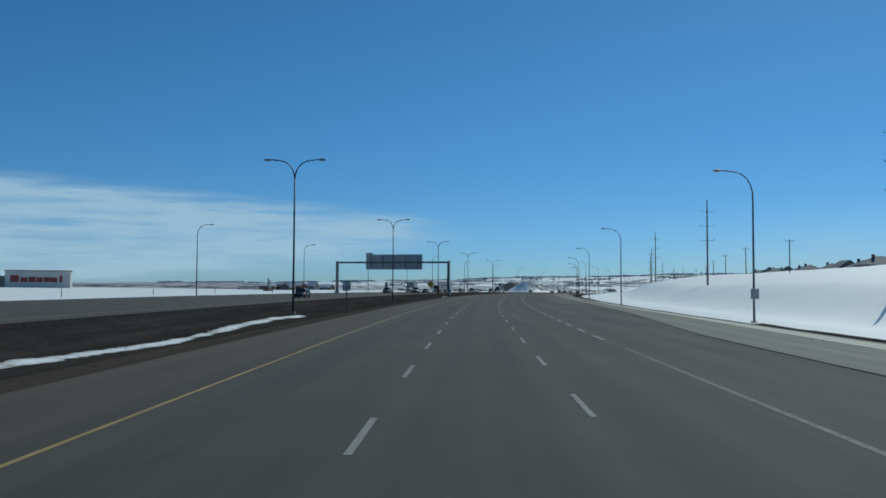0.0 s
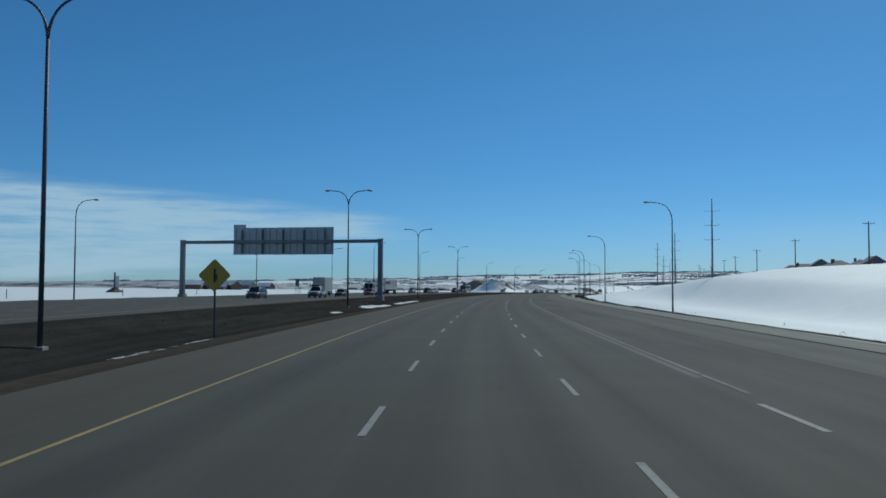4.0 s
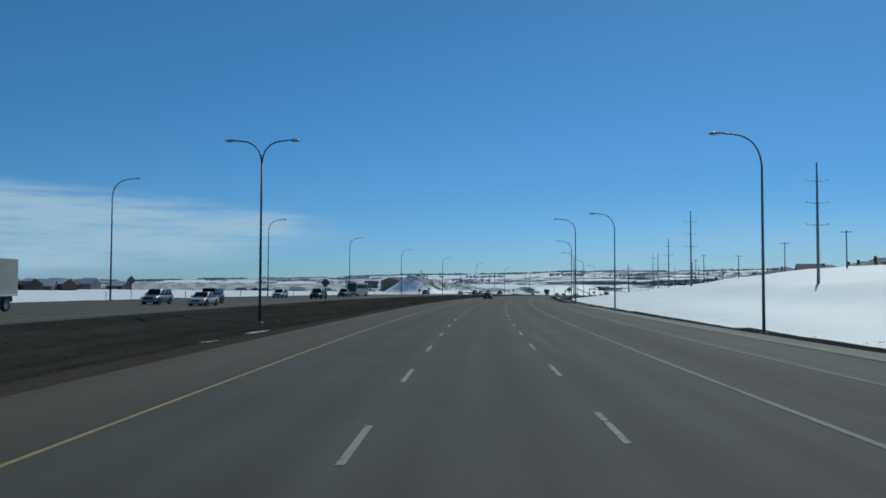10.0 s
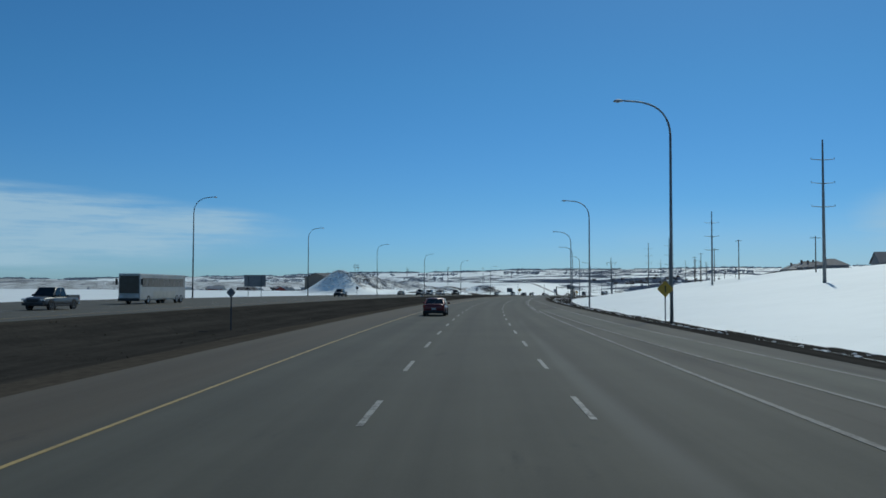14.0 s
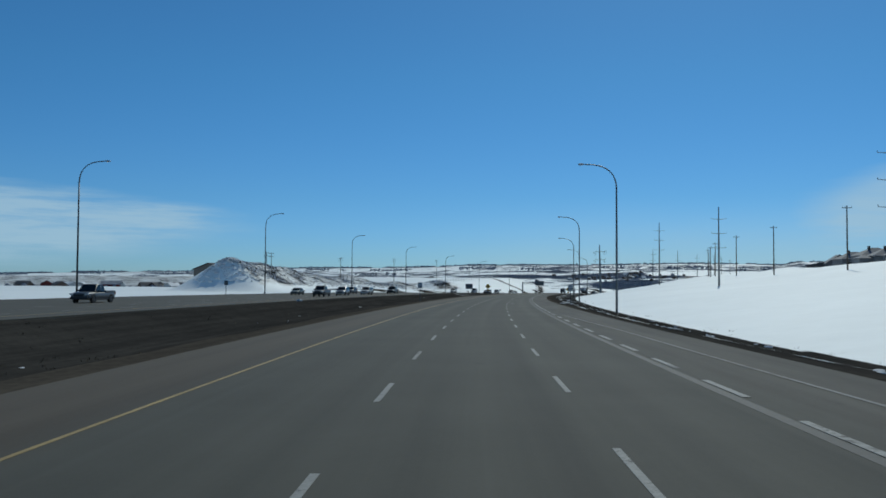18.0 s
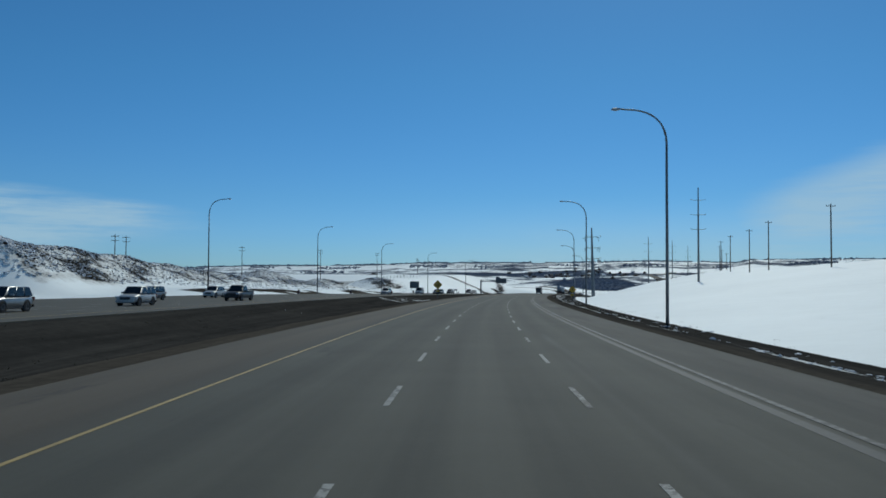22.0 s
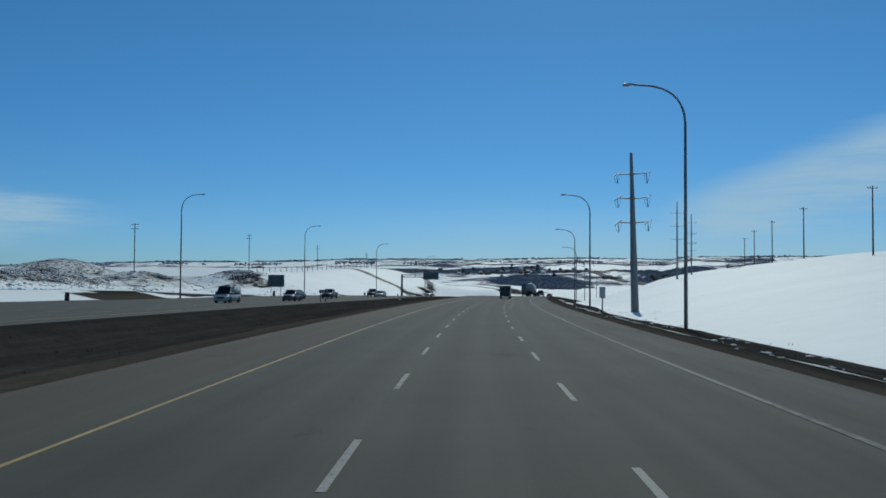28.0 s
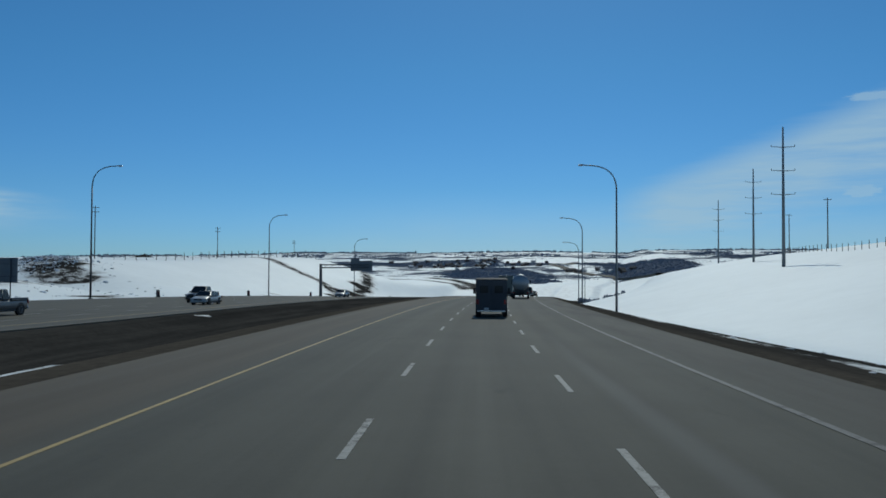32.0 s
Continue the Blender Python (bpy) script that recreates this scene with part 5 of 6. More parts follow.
def tanker():
    t = empty("tanker_truck", "grey tanker truck with a round steel tank", "truck", "traffic")
    truck_cab(t, P_GREY, 4.2, 5.9, 1.18, 2.9, 2.0, 7.9)
    part("tank", tube([(0, -6.0, 2.25), (0, -5.7, 2.25), (0, 3.6, 2.25), (0, 3.9, 2.25)], [0.9, 1.18, 1.18, 0.9], 24), MAT_GALV, t, "round steel tank", smooth=True)
    part("chassis", box(-0.5, -6.0, 0.85, 0.5, 6.8, 1.15), M_DARK, t)
    part("rear_bumper", box(-1.15, -6.2, 0.5, 1.15, -6.0, 0.7, 0.02), M_DARK, t)
    part("catwalk", box(-0.3, -5.0, 3.42, 0.3, 3.0, 3.5, 0.01), MAT_GALV, t)
    for sx in (-1, 1):
        part("tail_light", box(sx * 0.95 - 0.12, -6.22, 0.75, sx * 0.95 + 0.12, -6.1, 0.92), M_TAIL, t, "red tail light")
        for y in (6.8, 3.2, 1.9, -3.2, -4.5):
            wheel(t, sx * 1.05, y, 0.5, 0.3)
    return t


def park(thing, s, u, oncoming=True, yaw=0.0):
    """Stands a vehicle on its carriageway."""
    z = float(opp_level(s)) if oncoming else 0.0
    tip = math.degrees(math.atan2(float(fall(s + 3) - fall(s - 3)), 6.0))
    thing.matrix_world = at(s, u, z + 0.006) @ pose(0, 0, 0, tip, 0, 0) @ pose(0, 0, 0, 0, 0, (180 if oncoming else 0) + yaw)


park(car("black hatchback car on the far carriageway", P_BLACK, "hatch"), 127, -29.2)
park(car("dark grey minivan on the far carriageway", P_GREY, "minivan", "van", "minivan"), 240, -36.2)
park(car("white pickup truck on the far carriageway", P_WHITE, "pickup", "pickup truck", "pickup_truck"), 251, -29.5)
park(cube_truck("white box truck with a tall load box", P_DUST, P_DUST), 281, -36.8)
park(car("dark blue sedan on the far carriageway", P_BLUE, "sedan"), 269, -29.6)
park(car("bright red sedan on the far carriageway", P_RED2, "sedan"), 294, -29.4)
park(step_van("white delivery van with dark lettering bars", P_DUST), 312, -33.2)
park(semi_truck(), 345, -37.2)
park(car("silver sport utility car on the far carriageway", P_SILVER, "suv"), 385, -37.2)
park(car("white sedan on the far carriageway", P_WHITE, "sedan"), 379, -29.5)
park(car("black open-top style off-road car with spare wheel", P_BLACK, "jeep", "car"), 391, -33.2)
park(car("white sport utility car on the far carriageway", P_WHITE, "suv"), 449, -42.2)
park(car("black long sport utility car on the far carriageway", P_BLACK, "long_suv"), 439, -32.0)
park(car("dark grey pickup truck on the far carriageway", P_GREY, "pickup", "pickup truck", "pickup_truck"), 478, -36.5)
park(coach(), 507, -40.4)
park(car("grey pickup truck near the spoil heap", P_GREY, "pickup", "pickup truck", "pickup_truck"), 604, -40.2)
park(car("dark grey pickup truck on the far carriageway", P_GREY, "pickup", "pickup truck", "pickup_truck"), 665, -31.4)
park(car("dark green-grey sedan on the far carriageway", P_GREEN, "sedan"), 690, -43.5)
park(car("white sport utility car on the far carriageway", P_WHITE, "suv"), 703, -31.6)
park(car("silver sport utility car on the far carriageway", P_SILVER, "suv"), 684, -32.2)
park(car("dark grey sport utility car on the far carriageway", P_GREY, "suv"), 727, -41.2)
park(car("black pickup truck on the far carriageway", P_BLACK, "pickup", "pickup truck", "pickup_truck"), 729, -30.9)
park(car("white sport utility car on the far carriageway", P_WHITE, "suv"), 752, -43.0)
park(car("white sport utility car on the far carriageway", P_WHITE, "suv"), 837, -32.6)
park(car("white panel van on the far carriageway", P_WHITE, "van", "van", "van"), 893, -34.5)
park(car("dark grey sport utility car on the far carriageway", P_GREY, "suv"), 911, -31.0)
park(car("grey minivan on the far carriageway", P_GREY, "minivan", "van", "minivan"), 924, -34.5)
park(car("black sedan on the far carriageway", P_BLACK, "sedan"), 938, -38.0)
park(car("grey pickup truck on the far carriageway", P_GREY, "pickup", "pickup truck", "pickup_truck"), 946, -34.0)
park(car("white sedan on the far carriageway", P_WHITE, "sedan"), 976, -30.0)
park(car("dark blue pickup truck on the far carriageway", P_BLUE, "pickup", "pickup truck", "pickup_truck"), 985, -34.0)
park(car("silver sedan far down the oncoming carriageway", P_SILVER, "sedan"), 1040, -30.0)
# vehicles going the camera's way
park(car("dark red sedan seen from behind in the inner lane", P_RED, "sedan"), 478.5, -3.7, False)
park(step_van("dark blue delivery van seen from behind, dusty rear doors", P_BLUE, dark=True), 945, 0.75, False)
VAN = bpy.data.objects["delivery_van.001"]
VAN.matrix_world = VAN.matrix_world @ Matrix.Diagonal((0.87, 0.88, 0.82, 1))
park(tanker(), 1012, 3.6, False)
park(cube_truck("green-grey box truck seen from behind", P_GREEN, P_GREEN), 1040, 0.6, False)
park(car("black pickup truck far ahead", P_BLACK, "pickup", "pickup truck", "pickup_truck"), 1052, 4.2, False)
park(car("dark grey sport utility car far ahead", P_GREY, "suv"), 1085, 0.4, False)
park(car("black sedan far ahead in the outer lane", P_BLACK, "sedan"), 1098, 4.0, False)
park(car("white sport utility car far ahead", P_WHITE, "suv"), 1120, -3.6, False)


# ================= signs =================
M_YELLOW = plain("yellow_sign_sheet", (0.55, 0.33, 0.03), 0.45, scale=3, spread=0.12)
M_SIGNWHITE = plain("white_sign_sheet", (0.5, 0.51, 0.52), 0.45, scale=3, spread=0.1)
M_INK = plain("black_sign_ink", (0.015, 0.015, 0.016), 0.5, scale=5, spread=0.2)
M_SIGNBLUE = plain("weathered_sign_back", (0.13, 0.15, 0.17), 0.55, 0.4, scale=2, spread=0.15)


def sign_post(thing, x, top, mat=None, r=0.05):
    part("post", tube([(x, 0, -0.4), (x, 0, top)], r, 8), mat or MAT_DARKPOLE, thing)


def diamond(m_face, size, z, y, thick=0.012):
    bm = bmesh.new()
    k = size / 2 ** 0.5
    add_prism(bm, [(0, z - k), (k, z), (0, z + k), (-k, z)], y - thick, y)
    bmesh.ops.bevel(bm, geom=[e for e in bm.edges if abs(e.verts[0].co.y - e.verts[1].co.y) > 1e-6], offset=0.05, segments=2, affect="EDGES")
    return bm


def warning_sign(label, front=True, size=0.9, z=2.75, plaque=False, bars=()):
    """A diamond on one post; front: its face is turned to the camera's side."""
    t = empty("road_sign", label, "road sign", "road signs")
    sign_post(t, 0, z + 0.3)
    face = part("sign_face", diamond(None, size, z, -0.06), M_YELLOW if front else M_SIGNBLUE, t, "yellow diamond sign" if front else "grey back of a diamond sign")
    for x0, z0, x1, z1 in bars:
        part("symbol_bar", box(x0, -0.082, z + z0, x1, -0.073, z + z1), M_INK, face, "black symbol bar")
    if plaque:
        part("plaque", box(-0.3, -0.075, z - size * 0.7 - 0.42, 0.3, -0.06, z - size * 0.7 - 0.1, 0.01), M_YELLOW if front else M_SIGNBLUE, t, "small yellow plaque")
    return t


def speed_sign():
    t = empty("road_sign", "white speed limit sign reading 110 on a post", "road sign", "road signs")
    sign_post(t, 0, 2.9)
    face = part("sign_face", box(-0.34, -0.075, 2.02, 0.34, -0.06, 2.92, 0.01), M_SIGNWHITE, t)
    part("heading_bar", box(-0.2, -0.082, 2.74, 0.2, -0.077, 2.82), M_SIGNBLUE, face, "grey bar of lettering")
    text = bpy.data.curves.new("number", "FONT")
    text.body, text.size, text.align_x, text.extrude = "110", 0.46, "CENTER", 0.004
    text.offset = 0.014
    text.materials.append(M_INK)
    ob = new("number", text)
    ob.parent = face
    ob.matrix_local = pose(0, -0.082, 2.17, 90, 0, 0)
    return t


def board(label, w, h, z, legs=2, mat=None):
    """A large sign seen from behind, on posts."""
    t = empty("road_sign", label, "road sign", "road signs")
    for x in ((-w * 0.3, w * 0.3) if legs == 2 else (0,)):
        sign_post(t, x, z + h, r=0.07)
    back = part("sign_panel", box(-w / 2, 0.06, z, w / 2, 0.09, z + h, 0.01), mat or M_SIGNBLUE, t)
    for k in (0.25, 0.75):
        part("rail", box(-w / 2 + 0.05, 0.04, z + h * k - 0.03, w / 2 - 0.05, 0.06, z + h * k + 0.03), MAT_DARKPOLE, back)
    return t


def put(thing, s, u, turn=0.0, lift=0.0):
    thing.matrix_world = at(s, u, stand(s, u) + lift, turn)
    return thing


put(speed_sign(), 69, -11.1, lift=-0.1)
put(warning_sign("yellow diamond warning sign with a merge symbol", size=1.05, z=2.9, bars=((-0.04, -0.32, 0.05, 0.3), (0.06, -0.2, 0.13, 0.05))), 153, -11.4)
put(board("tall grey back of a road sign beyond the carriageway", 1.1, 2.0, 2.3, 2), 341, -61.5)
put(warning_sign("dark back of a diamond warning sign in the median", False, 0.95, 2.75), 410, -23.6)
put(warning_sign("dark back of a small diamond sign in the median", False, 0.5, 2.7), 468.5, -17.8)
put(warning_sign("dark back of a diamond sign beyond the carriageway", False, 1.1, 3.2), 424, -59.5)
put(warning_sign("yellow diamond warning sign beside the snow bank", True, 0.9, 2.6, bars=((-0.05, -0.25, 0.05, 0.25),)), 474, 14.2)
put(board("large grey back of a road sign on two posts", 5.6, 2.9, 2.6), 607, -63)
put(board("narrow dark back of a sign near the spoil heap", 0.9, 1.0, 2.1, 1), 692, -60)
put(speed_sign(), 645.0, -11.1)
put(speed_sign(), 642.6, 11.2, lift=-0.15)
put(warning_sign("yellow diamond warning sign with two bars and a plaque", True, 1.15, 3.1, True, ((-0.2, -0.28, -0.1, 0.25), (0.1, -0.28, 0.2, 0.25))), 771.5, -10.6, lift=-0.6)
put(warning_sign("yellow diamond warning sign with a plaque", True, 1.05, 2.9, True, ((-0.06, -0.25, 0.06, 0.22),)), 788, 13.3, lift=-0.45)
put(board("grey road sign panel on one post by the snow bank", 0.62, 1.2, 1.6, 1, M_SIGNWHITE), 875, 12.3, 180)
put(board("large grey back of a road sign on two posts", 4.2, 3.0, 2.3), 984, -58.5)
put(board("low white sign on two legs in the median", 1.3, 0.5, 1.3, 2, M_SIGNWHITE), 905, -24.6)


def delineator():
    """A squat black traffic drum with pale bands."""
    t = empty("traffic_drum", "black traffic drum on the edge of the carriageway", "traffic drum", "drums along the edge")
    part("body", tube([(0, 0, 0), (0, 0, 0.12), (0, 0, 0.14), (0, 0, 1.25), (0, 0, 1.35)], [0.42, 0.42, 0.34, 0.28, 0.2], 14), M_DARK, t)
    for z in (0.55, 0.9):
        part("band", tube([(0, 0, z), (0, 0, z + 0.12)], [0.325, 0.318], 14), M_TAIL, t, "faded band")
    return t


repeat(delineator, [(s, -59.0) for s in (846, 897, 950, 984, 1026, 1068, 1112, 1155, 1198)])


def cantilever():
    g = empty("sign_gantry", "dark cantilever sign gantry reaching over the far carriageway", "sign gantry")
    part("post", tube([(0, 0, -0.3), (0, 0, 10.2)], [0.5, 0.42], 14), MAT_DARKPOLE, g)
    for z in (9.0, 9.9):
        part("beam", tube([(0, 0, z), (15.5, 0, z + 0.1)], 0.18, 8), MAT_DARKPOLE, g)
    for k in range(7):
        part("brace", tube([(1 + k * 2.2, 0, 9.0), (2.1 + k * 2.2, 0, 10.0)], 0.07, 6), MAT_DARKPOLE, g)
    part("sign_back", box(9.6, 0.25, 8.0, 16.5, 0.33, 11.2, 0.01), M_SIGNBLUE, g, "dark back of a large sign")
    part("exit_tab", box(9.6, 0.25, 11.2, 12.4, 0.33, 12.1, 0.01), M_SIGNBLUE, g)
    return g


put(cantilever(), 1136, -64.3)

# ================= more poles and fences =================
def wood_pole(height, label, arm=2.2, double=False, deep=0.6):
    pole = empty("utility_pole", label, "utility pole", "wooden utility poles")
    part("shaft", tube([(0, 0, -deep), (0, 0, height)], [0.19, 0.13], 8), MAT_WOOD, pole, smooth=True)
    for k in range(2 if double else 1):
        z = height - 0.5 - 1.3 * k
        beam = part("cross_arm", box(-arm / 2, -0.06, z - 0.07, arm / 2, 0.06, z + 0.07, 0.01), MAT_WOOD, pole)
        for x in (-arm * 0.46, -arm * 0.2, arm * 0.46):
            part("insulator", tube([(x, 0, z + 0.07), (x, 0, z + 0.3)], [0.05, 0.04], 6), MAT_DARKPOLE, beam, "small dark insulator")
    return pole


repeat(lambda: wood_pole(9.6, "wooden utility pole with one cross arm on the bank", 2.7),
       [(248.5, 80.9), (310, 80.4), (381, 82.9), (446, 83.5), (511.7, 84), (575, 84.3), (640, 80)], 4)
repeat(lambda: wood_pole(13.7, "tall wooden utility pole with a cross arm on the bank", 2.0),
       [(706, 72), (763.5, 70.6), (815, 69.2), (866.5, 68.4), (899, 69.5), (957, 72), (1012, 74), (1065, 77), (1120, 80), (1180, 83)], 4)
BACK_POLES = ((857, -120, 17.2), (866, -122, 17.4), (939, -118.5, 18.2), (1024, -120.5, 21.2), (1110, -124, 23.6), (1203, -135, 24.0), (1350, -165, 26.0))     # s, u, height of the top
first = wood_pole(15.0, "wooden utility pole with cross arms behind the heaps", 2.4, True, 9.0)
for k, (s, u, top) in enumerate(BACK_POLES):
    m = at(s, u, top - 15.0 + float(dip(s)), 4)
    if k:
        copy_thing(first, m)
    else:
        first.matrix_world = m


def fence_post(height, label, r=0.06):
    t = empty("fence_post", label, "fence post", "fence posts")
    part("stake", tube([(0, 0, -0.3), (0, 0, height)], [r * 1.15, r], 6), MAT_WOOD, t)
    return t


repeat(lambda: fence_post(1.3, "short wooden fence post in the snow"), [(20 + 34 * k, -66 - 1.2 * (k % 3)) for k in range(17)])
repeat(lambda: fence_post(2.7, "tall wooden fence post on the snowy crest", 0.11), [(1096 + 5.6 * k, -116 - 0.02 * k) for k in range(36)])
repeat(lambda: fence_post(1.5, "grey fence post on top of the bank"), [(1030 + 4.5 * k, 62 + 0.4 * k) for k in range(22)])

# ================= buildings =================
M_ROOF = plain("dark_shingle_roof", (0.06, 0.063, 0.07), 0.85, scale=3, spread=0.3)
M_PATCHY = plain("half_snowy_roof", (0.3, 0.31, 0.325), 0.7, scale=0.5, spread=0.6)
M_SNOWROOF = plain("snowy_roof", (0.6, 0.62, 0.64), 0.7, scale=0.8, spread=0.25)
M_SIDING = plain("grey_siding", (0.22, 0.22, 0.21), 0.75, scale=1.5, spread=0.2)
M_BROWN = plain("brown_siding", (0.13, 0.09, 0.07), 0.8, scale=1.5, spread=0.25)
M_SHEDWALL = plain("brown_grey_metal_siding", (0.15, 0.135, 0.115), 0.7, scale=1.2, spread=0.2)
M_HOMEWALL = plain("slate_grey_siding", (0.15, 0.155, 0.165), 0.75, scale=1.5, spread=0.25)
M_SLATE = plain("slate_grey_shingles", (0.125, 0.138, 0.158), 0.75, scale=2.5, spread=0.35)
M_PALE = plain("pale_siding", (0.5, 0.5, 0.48), 0.75, scale=1.5, spread=0.15)


def house(label, w, d, eave, peak, wall_mat, roof_mat, windows=True, name="house"):
    """A gabled house: its ridge runs along its own x."""
    t = empty(name, label, "house", "houses")
    walls = bmesh.new()
    add_prism(walls, [(-d / 2, -4.0), (d / 2, -4.0), (d / 2, eave), (0, peak - 0.12), (-d / 2, eave)], -w / 2, w / 2)
    bmesh.ops.transform(walls, matrix=Matrix(((0, 1, 0, 0), (1, 0, 0, 0), (0, 0, 1, 0), (0, 0, 0, 1))), verts=walls.verts)
    part("wall", walls, wall_mat, t)
    roof = bmesh.new()
    o = 0.5
    k = (peak - eave) / (d / 2)
    add_prism(roof, [(-d / 2 - o, eave - o * k), (0, peak), (d / 2 + o, eave - o * k), (d / 2 + o, eave - o * k + 0.25), (0, peak + 0.25), (-d / 2 - o, eave - o * k + 0.25)], -w / 2 - o, w / 2 + o)
    bmesh.ops.transform(roof, matrix=Matrix(((0, 1, 0, 0), (1, 0, 0, 0), (0, 0, 1, 0), (0, 0, 0, 1))), verts=roof.verts)
    part("roof", roof, roof_mat, t, "snow-streaked roof" if roof_mat is M_SNOWROOF else "dark shingle roof")
    if windows:
        for x in (-w * 0.28, w * 0.28):
            for sy in (-1, 1):
                win = part("window", box(x - 0.7, sy * d / 2 - 0.05, eave * 0.45, x + 0.7, sy * d / 2 + 0.05, eave * 0.8), M_PALE, t)
                part("pane", box(x - 0.6, sy * (d / 2 + 0.03) - 0.03, eave * 0.45 + 0.1, x + 0.6, sy * (d / 2 + 0.03) + 0.03, eave * 0.8 - 0.1), M_GLASS, win)
    return t


def hip_house(label, w, d, eave, peak, wall_mat, roof_mat, wing=0.0):
    """A house under a hipped roof, with a chimney and at times a lower garage wing."""
    t = empty("house", label, "house", "houses")
    part("wall", box(-w / 2, -d / 2, -4.0, w / 2, d / 2, eave), wall_mat, t)
    if wing:
        part("garage", box(w / 2, -d / 2 + 1, -4.0, w / 2 + wing, d / 2 - 2, eave - 0.8), wall_mat, t)
        part("garage_roof", hip_roof(w / 2 - 0.3, w / 2 + wing + 0.4, -d / 2 + 0.6, d / 2 - 1.6, eave - 0.8, eave + 0.7), roof_mat, t, "low garage roof")
    roof = part("roof", hip_roof(-w / 2 - 0.5, w / 2 + 0.5, -d / 2 - 0.5, d / 2 + 0.5, eave, peak), roof_mat, t, "slate grey hipped roof")
    part("chimney", box(w * 0.2 - 0.4, 0.8, eave + 1, w * 0.2 + 0.4, 1.6, peak + 0.5, 0.04), M_BROWN, roof)
    for x in (-w * 0.28, w * 0.28):
        for sy in (-1, 1):
            win = part("window", box(x - 0.7, sy * d / 2 - 0.05, eave * 0.45, x + 0.7, sy * d / 2 + 0.05, eave * 0.8), M_PALE, t)
            part("pane", box(x - 0.6, sy * (d / 2 + 0.03) - 0.03, eave * 0.45 + 0.1, x + 0.6, sy * (d / 2 + 0.03) + 0.03, eave * 0.8 - 0.1), M_GLASS, win)
    return t


def hip_roof(x0, x1, y0, y1, z0, z1):
    """A solid roof that slopes on all four sides."""
    bm = bmesh.new()
    k = min(x1 - x0, y1 - y0) / 2 * 0.95
    base = [bm.verts.new((x, y, z)) for z in (z0, z0 + 0.2) for x, y in ((x0, y0), (x1, y0), (x1, y1), (x0, y1))]
    ym = (y0 + y1) / 2
    top = [bm.verts.new((x0 + k, ym, z1)), bm.verts.new((x1 - k, ym, z1))]
    lo, hi = base[:4], base[4:]
    bm.faces.new(lo[::-1])
    for a in range(4):
        b = (a + 1) % 4
        bm.faces.new((lo[a], lo[b], hi[b], hi[a]))
    bm.faces.new((hi[0], hi[1], top[1], top[0]))
    bm.faces.new((hi[2], hi[3], top[0], top[1]))
    bm.faces.new((hi[1], hi[2], top[1]))
    bm.faces.new((hi[3], hi[0], top[0]))
    return bm


def find(x, y):
    """Back from plan metres to the road's grid."""
    i = int(np.argmin((X_ALL - x) ** 2 + (Y_ALL - y) ** 2))
    a = A_ALL[i]
    return S_ALL[i] + (x - X_ALL[i]) * math.sin(a) + (y - Y_ALL[i]) * math.cos(a), (x - X_ALL[i]) * math.cos(a) - (y - Y_ALL[i]) * math.sin(a)


rng = random.Random(5)
# a row of houses behind the crest of the bank
HOMES = [hip_house("slate grey two-storey house with a hipped roof behind the bank", 12, 10, 4.0, 7.0, M_HOMEWALL, M_SLATE),
         hip_house("grey house with a snow-streaked hipped roof behind the bank", 14, 10, 3.6, 6.6, M_SIDING, M_SLATE, 4.0),
         house("slate grey house with a gabled roof behind the bank", 10, 10, 4.0, 7.3, M_HOMEWALL, M_SLATE)]
HOME_U = 115


def home_up(s):
    return float(fit_line(s, (270, -1.0), (410, -1.8), (490, 0.8), (590, -1.3), (640, -1.4), (760, 1.0), (800, 1.3), (825, 2.8), (850, 2.4), (904, -0.8)))


k = 0
for s in (*range(282, 630, 21), 664, 690, 776, 797, 815, 834, 852, 872):
    u = HOME_U + rng.uniform(-3, 4)
    m = at(s, u, stand(s, u) + home_up(s), 90 + rng.choice((0, 90)) + rng.uniform(-8, 8))
    if k < 3:
        HOMES[k].matrix_world = m
    else:
        copy_thing(HOMES[rng.randrange(3)], m)
    k += 1
# farmstead and barns out on the field
FARM = [house("distant brown barn on the snow field", 16, 11, 5, 8.5, M_BROWN, M_SNOWROOF, False, "barn"),
        house("distant grey farm house with a pale roof", 12, 10, 5, 8.8, M_SIDING, M_SNOWROOF),
        house("distant dark farm shed", 18, 12, 4, 6.5, M_ROOF, M_ROOF, False, "shed")]
for i in range(11):
    s, u = (742, 752, 761, 769, 778, 787, 794, 803, 811, 820, 851)[i], -371 + rng.uniform(-8, 8)
    m = at(s, u, stand(s, u) - (1.5 if i % 3 == 1 else 0.4), rng.uniform(-40, 40))
    if i < 3:
        FARM[i].matrix_world = m
    else:
        copy_thing(FARM[rng.randrange(3)], m)
shed = house("tan industrial shed behind the spoil heap", 16, 15, 7.3, 9.7, M_SHEDWALL, M_ROOF, False, "shed")
put(shed, 832, -127.5, 75)
barn = house("long dark low shed on the crest of the snow bank", 26, 12, 4.2, 5.4, M_ROOF, M_ROOF, False, "shed")
put(barn, 884, 116, 60)
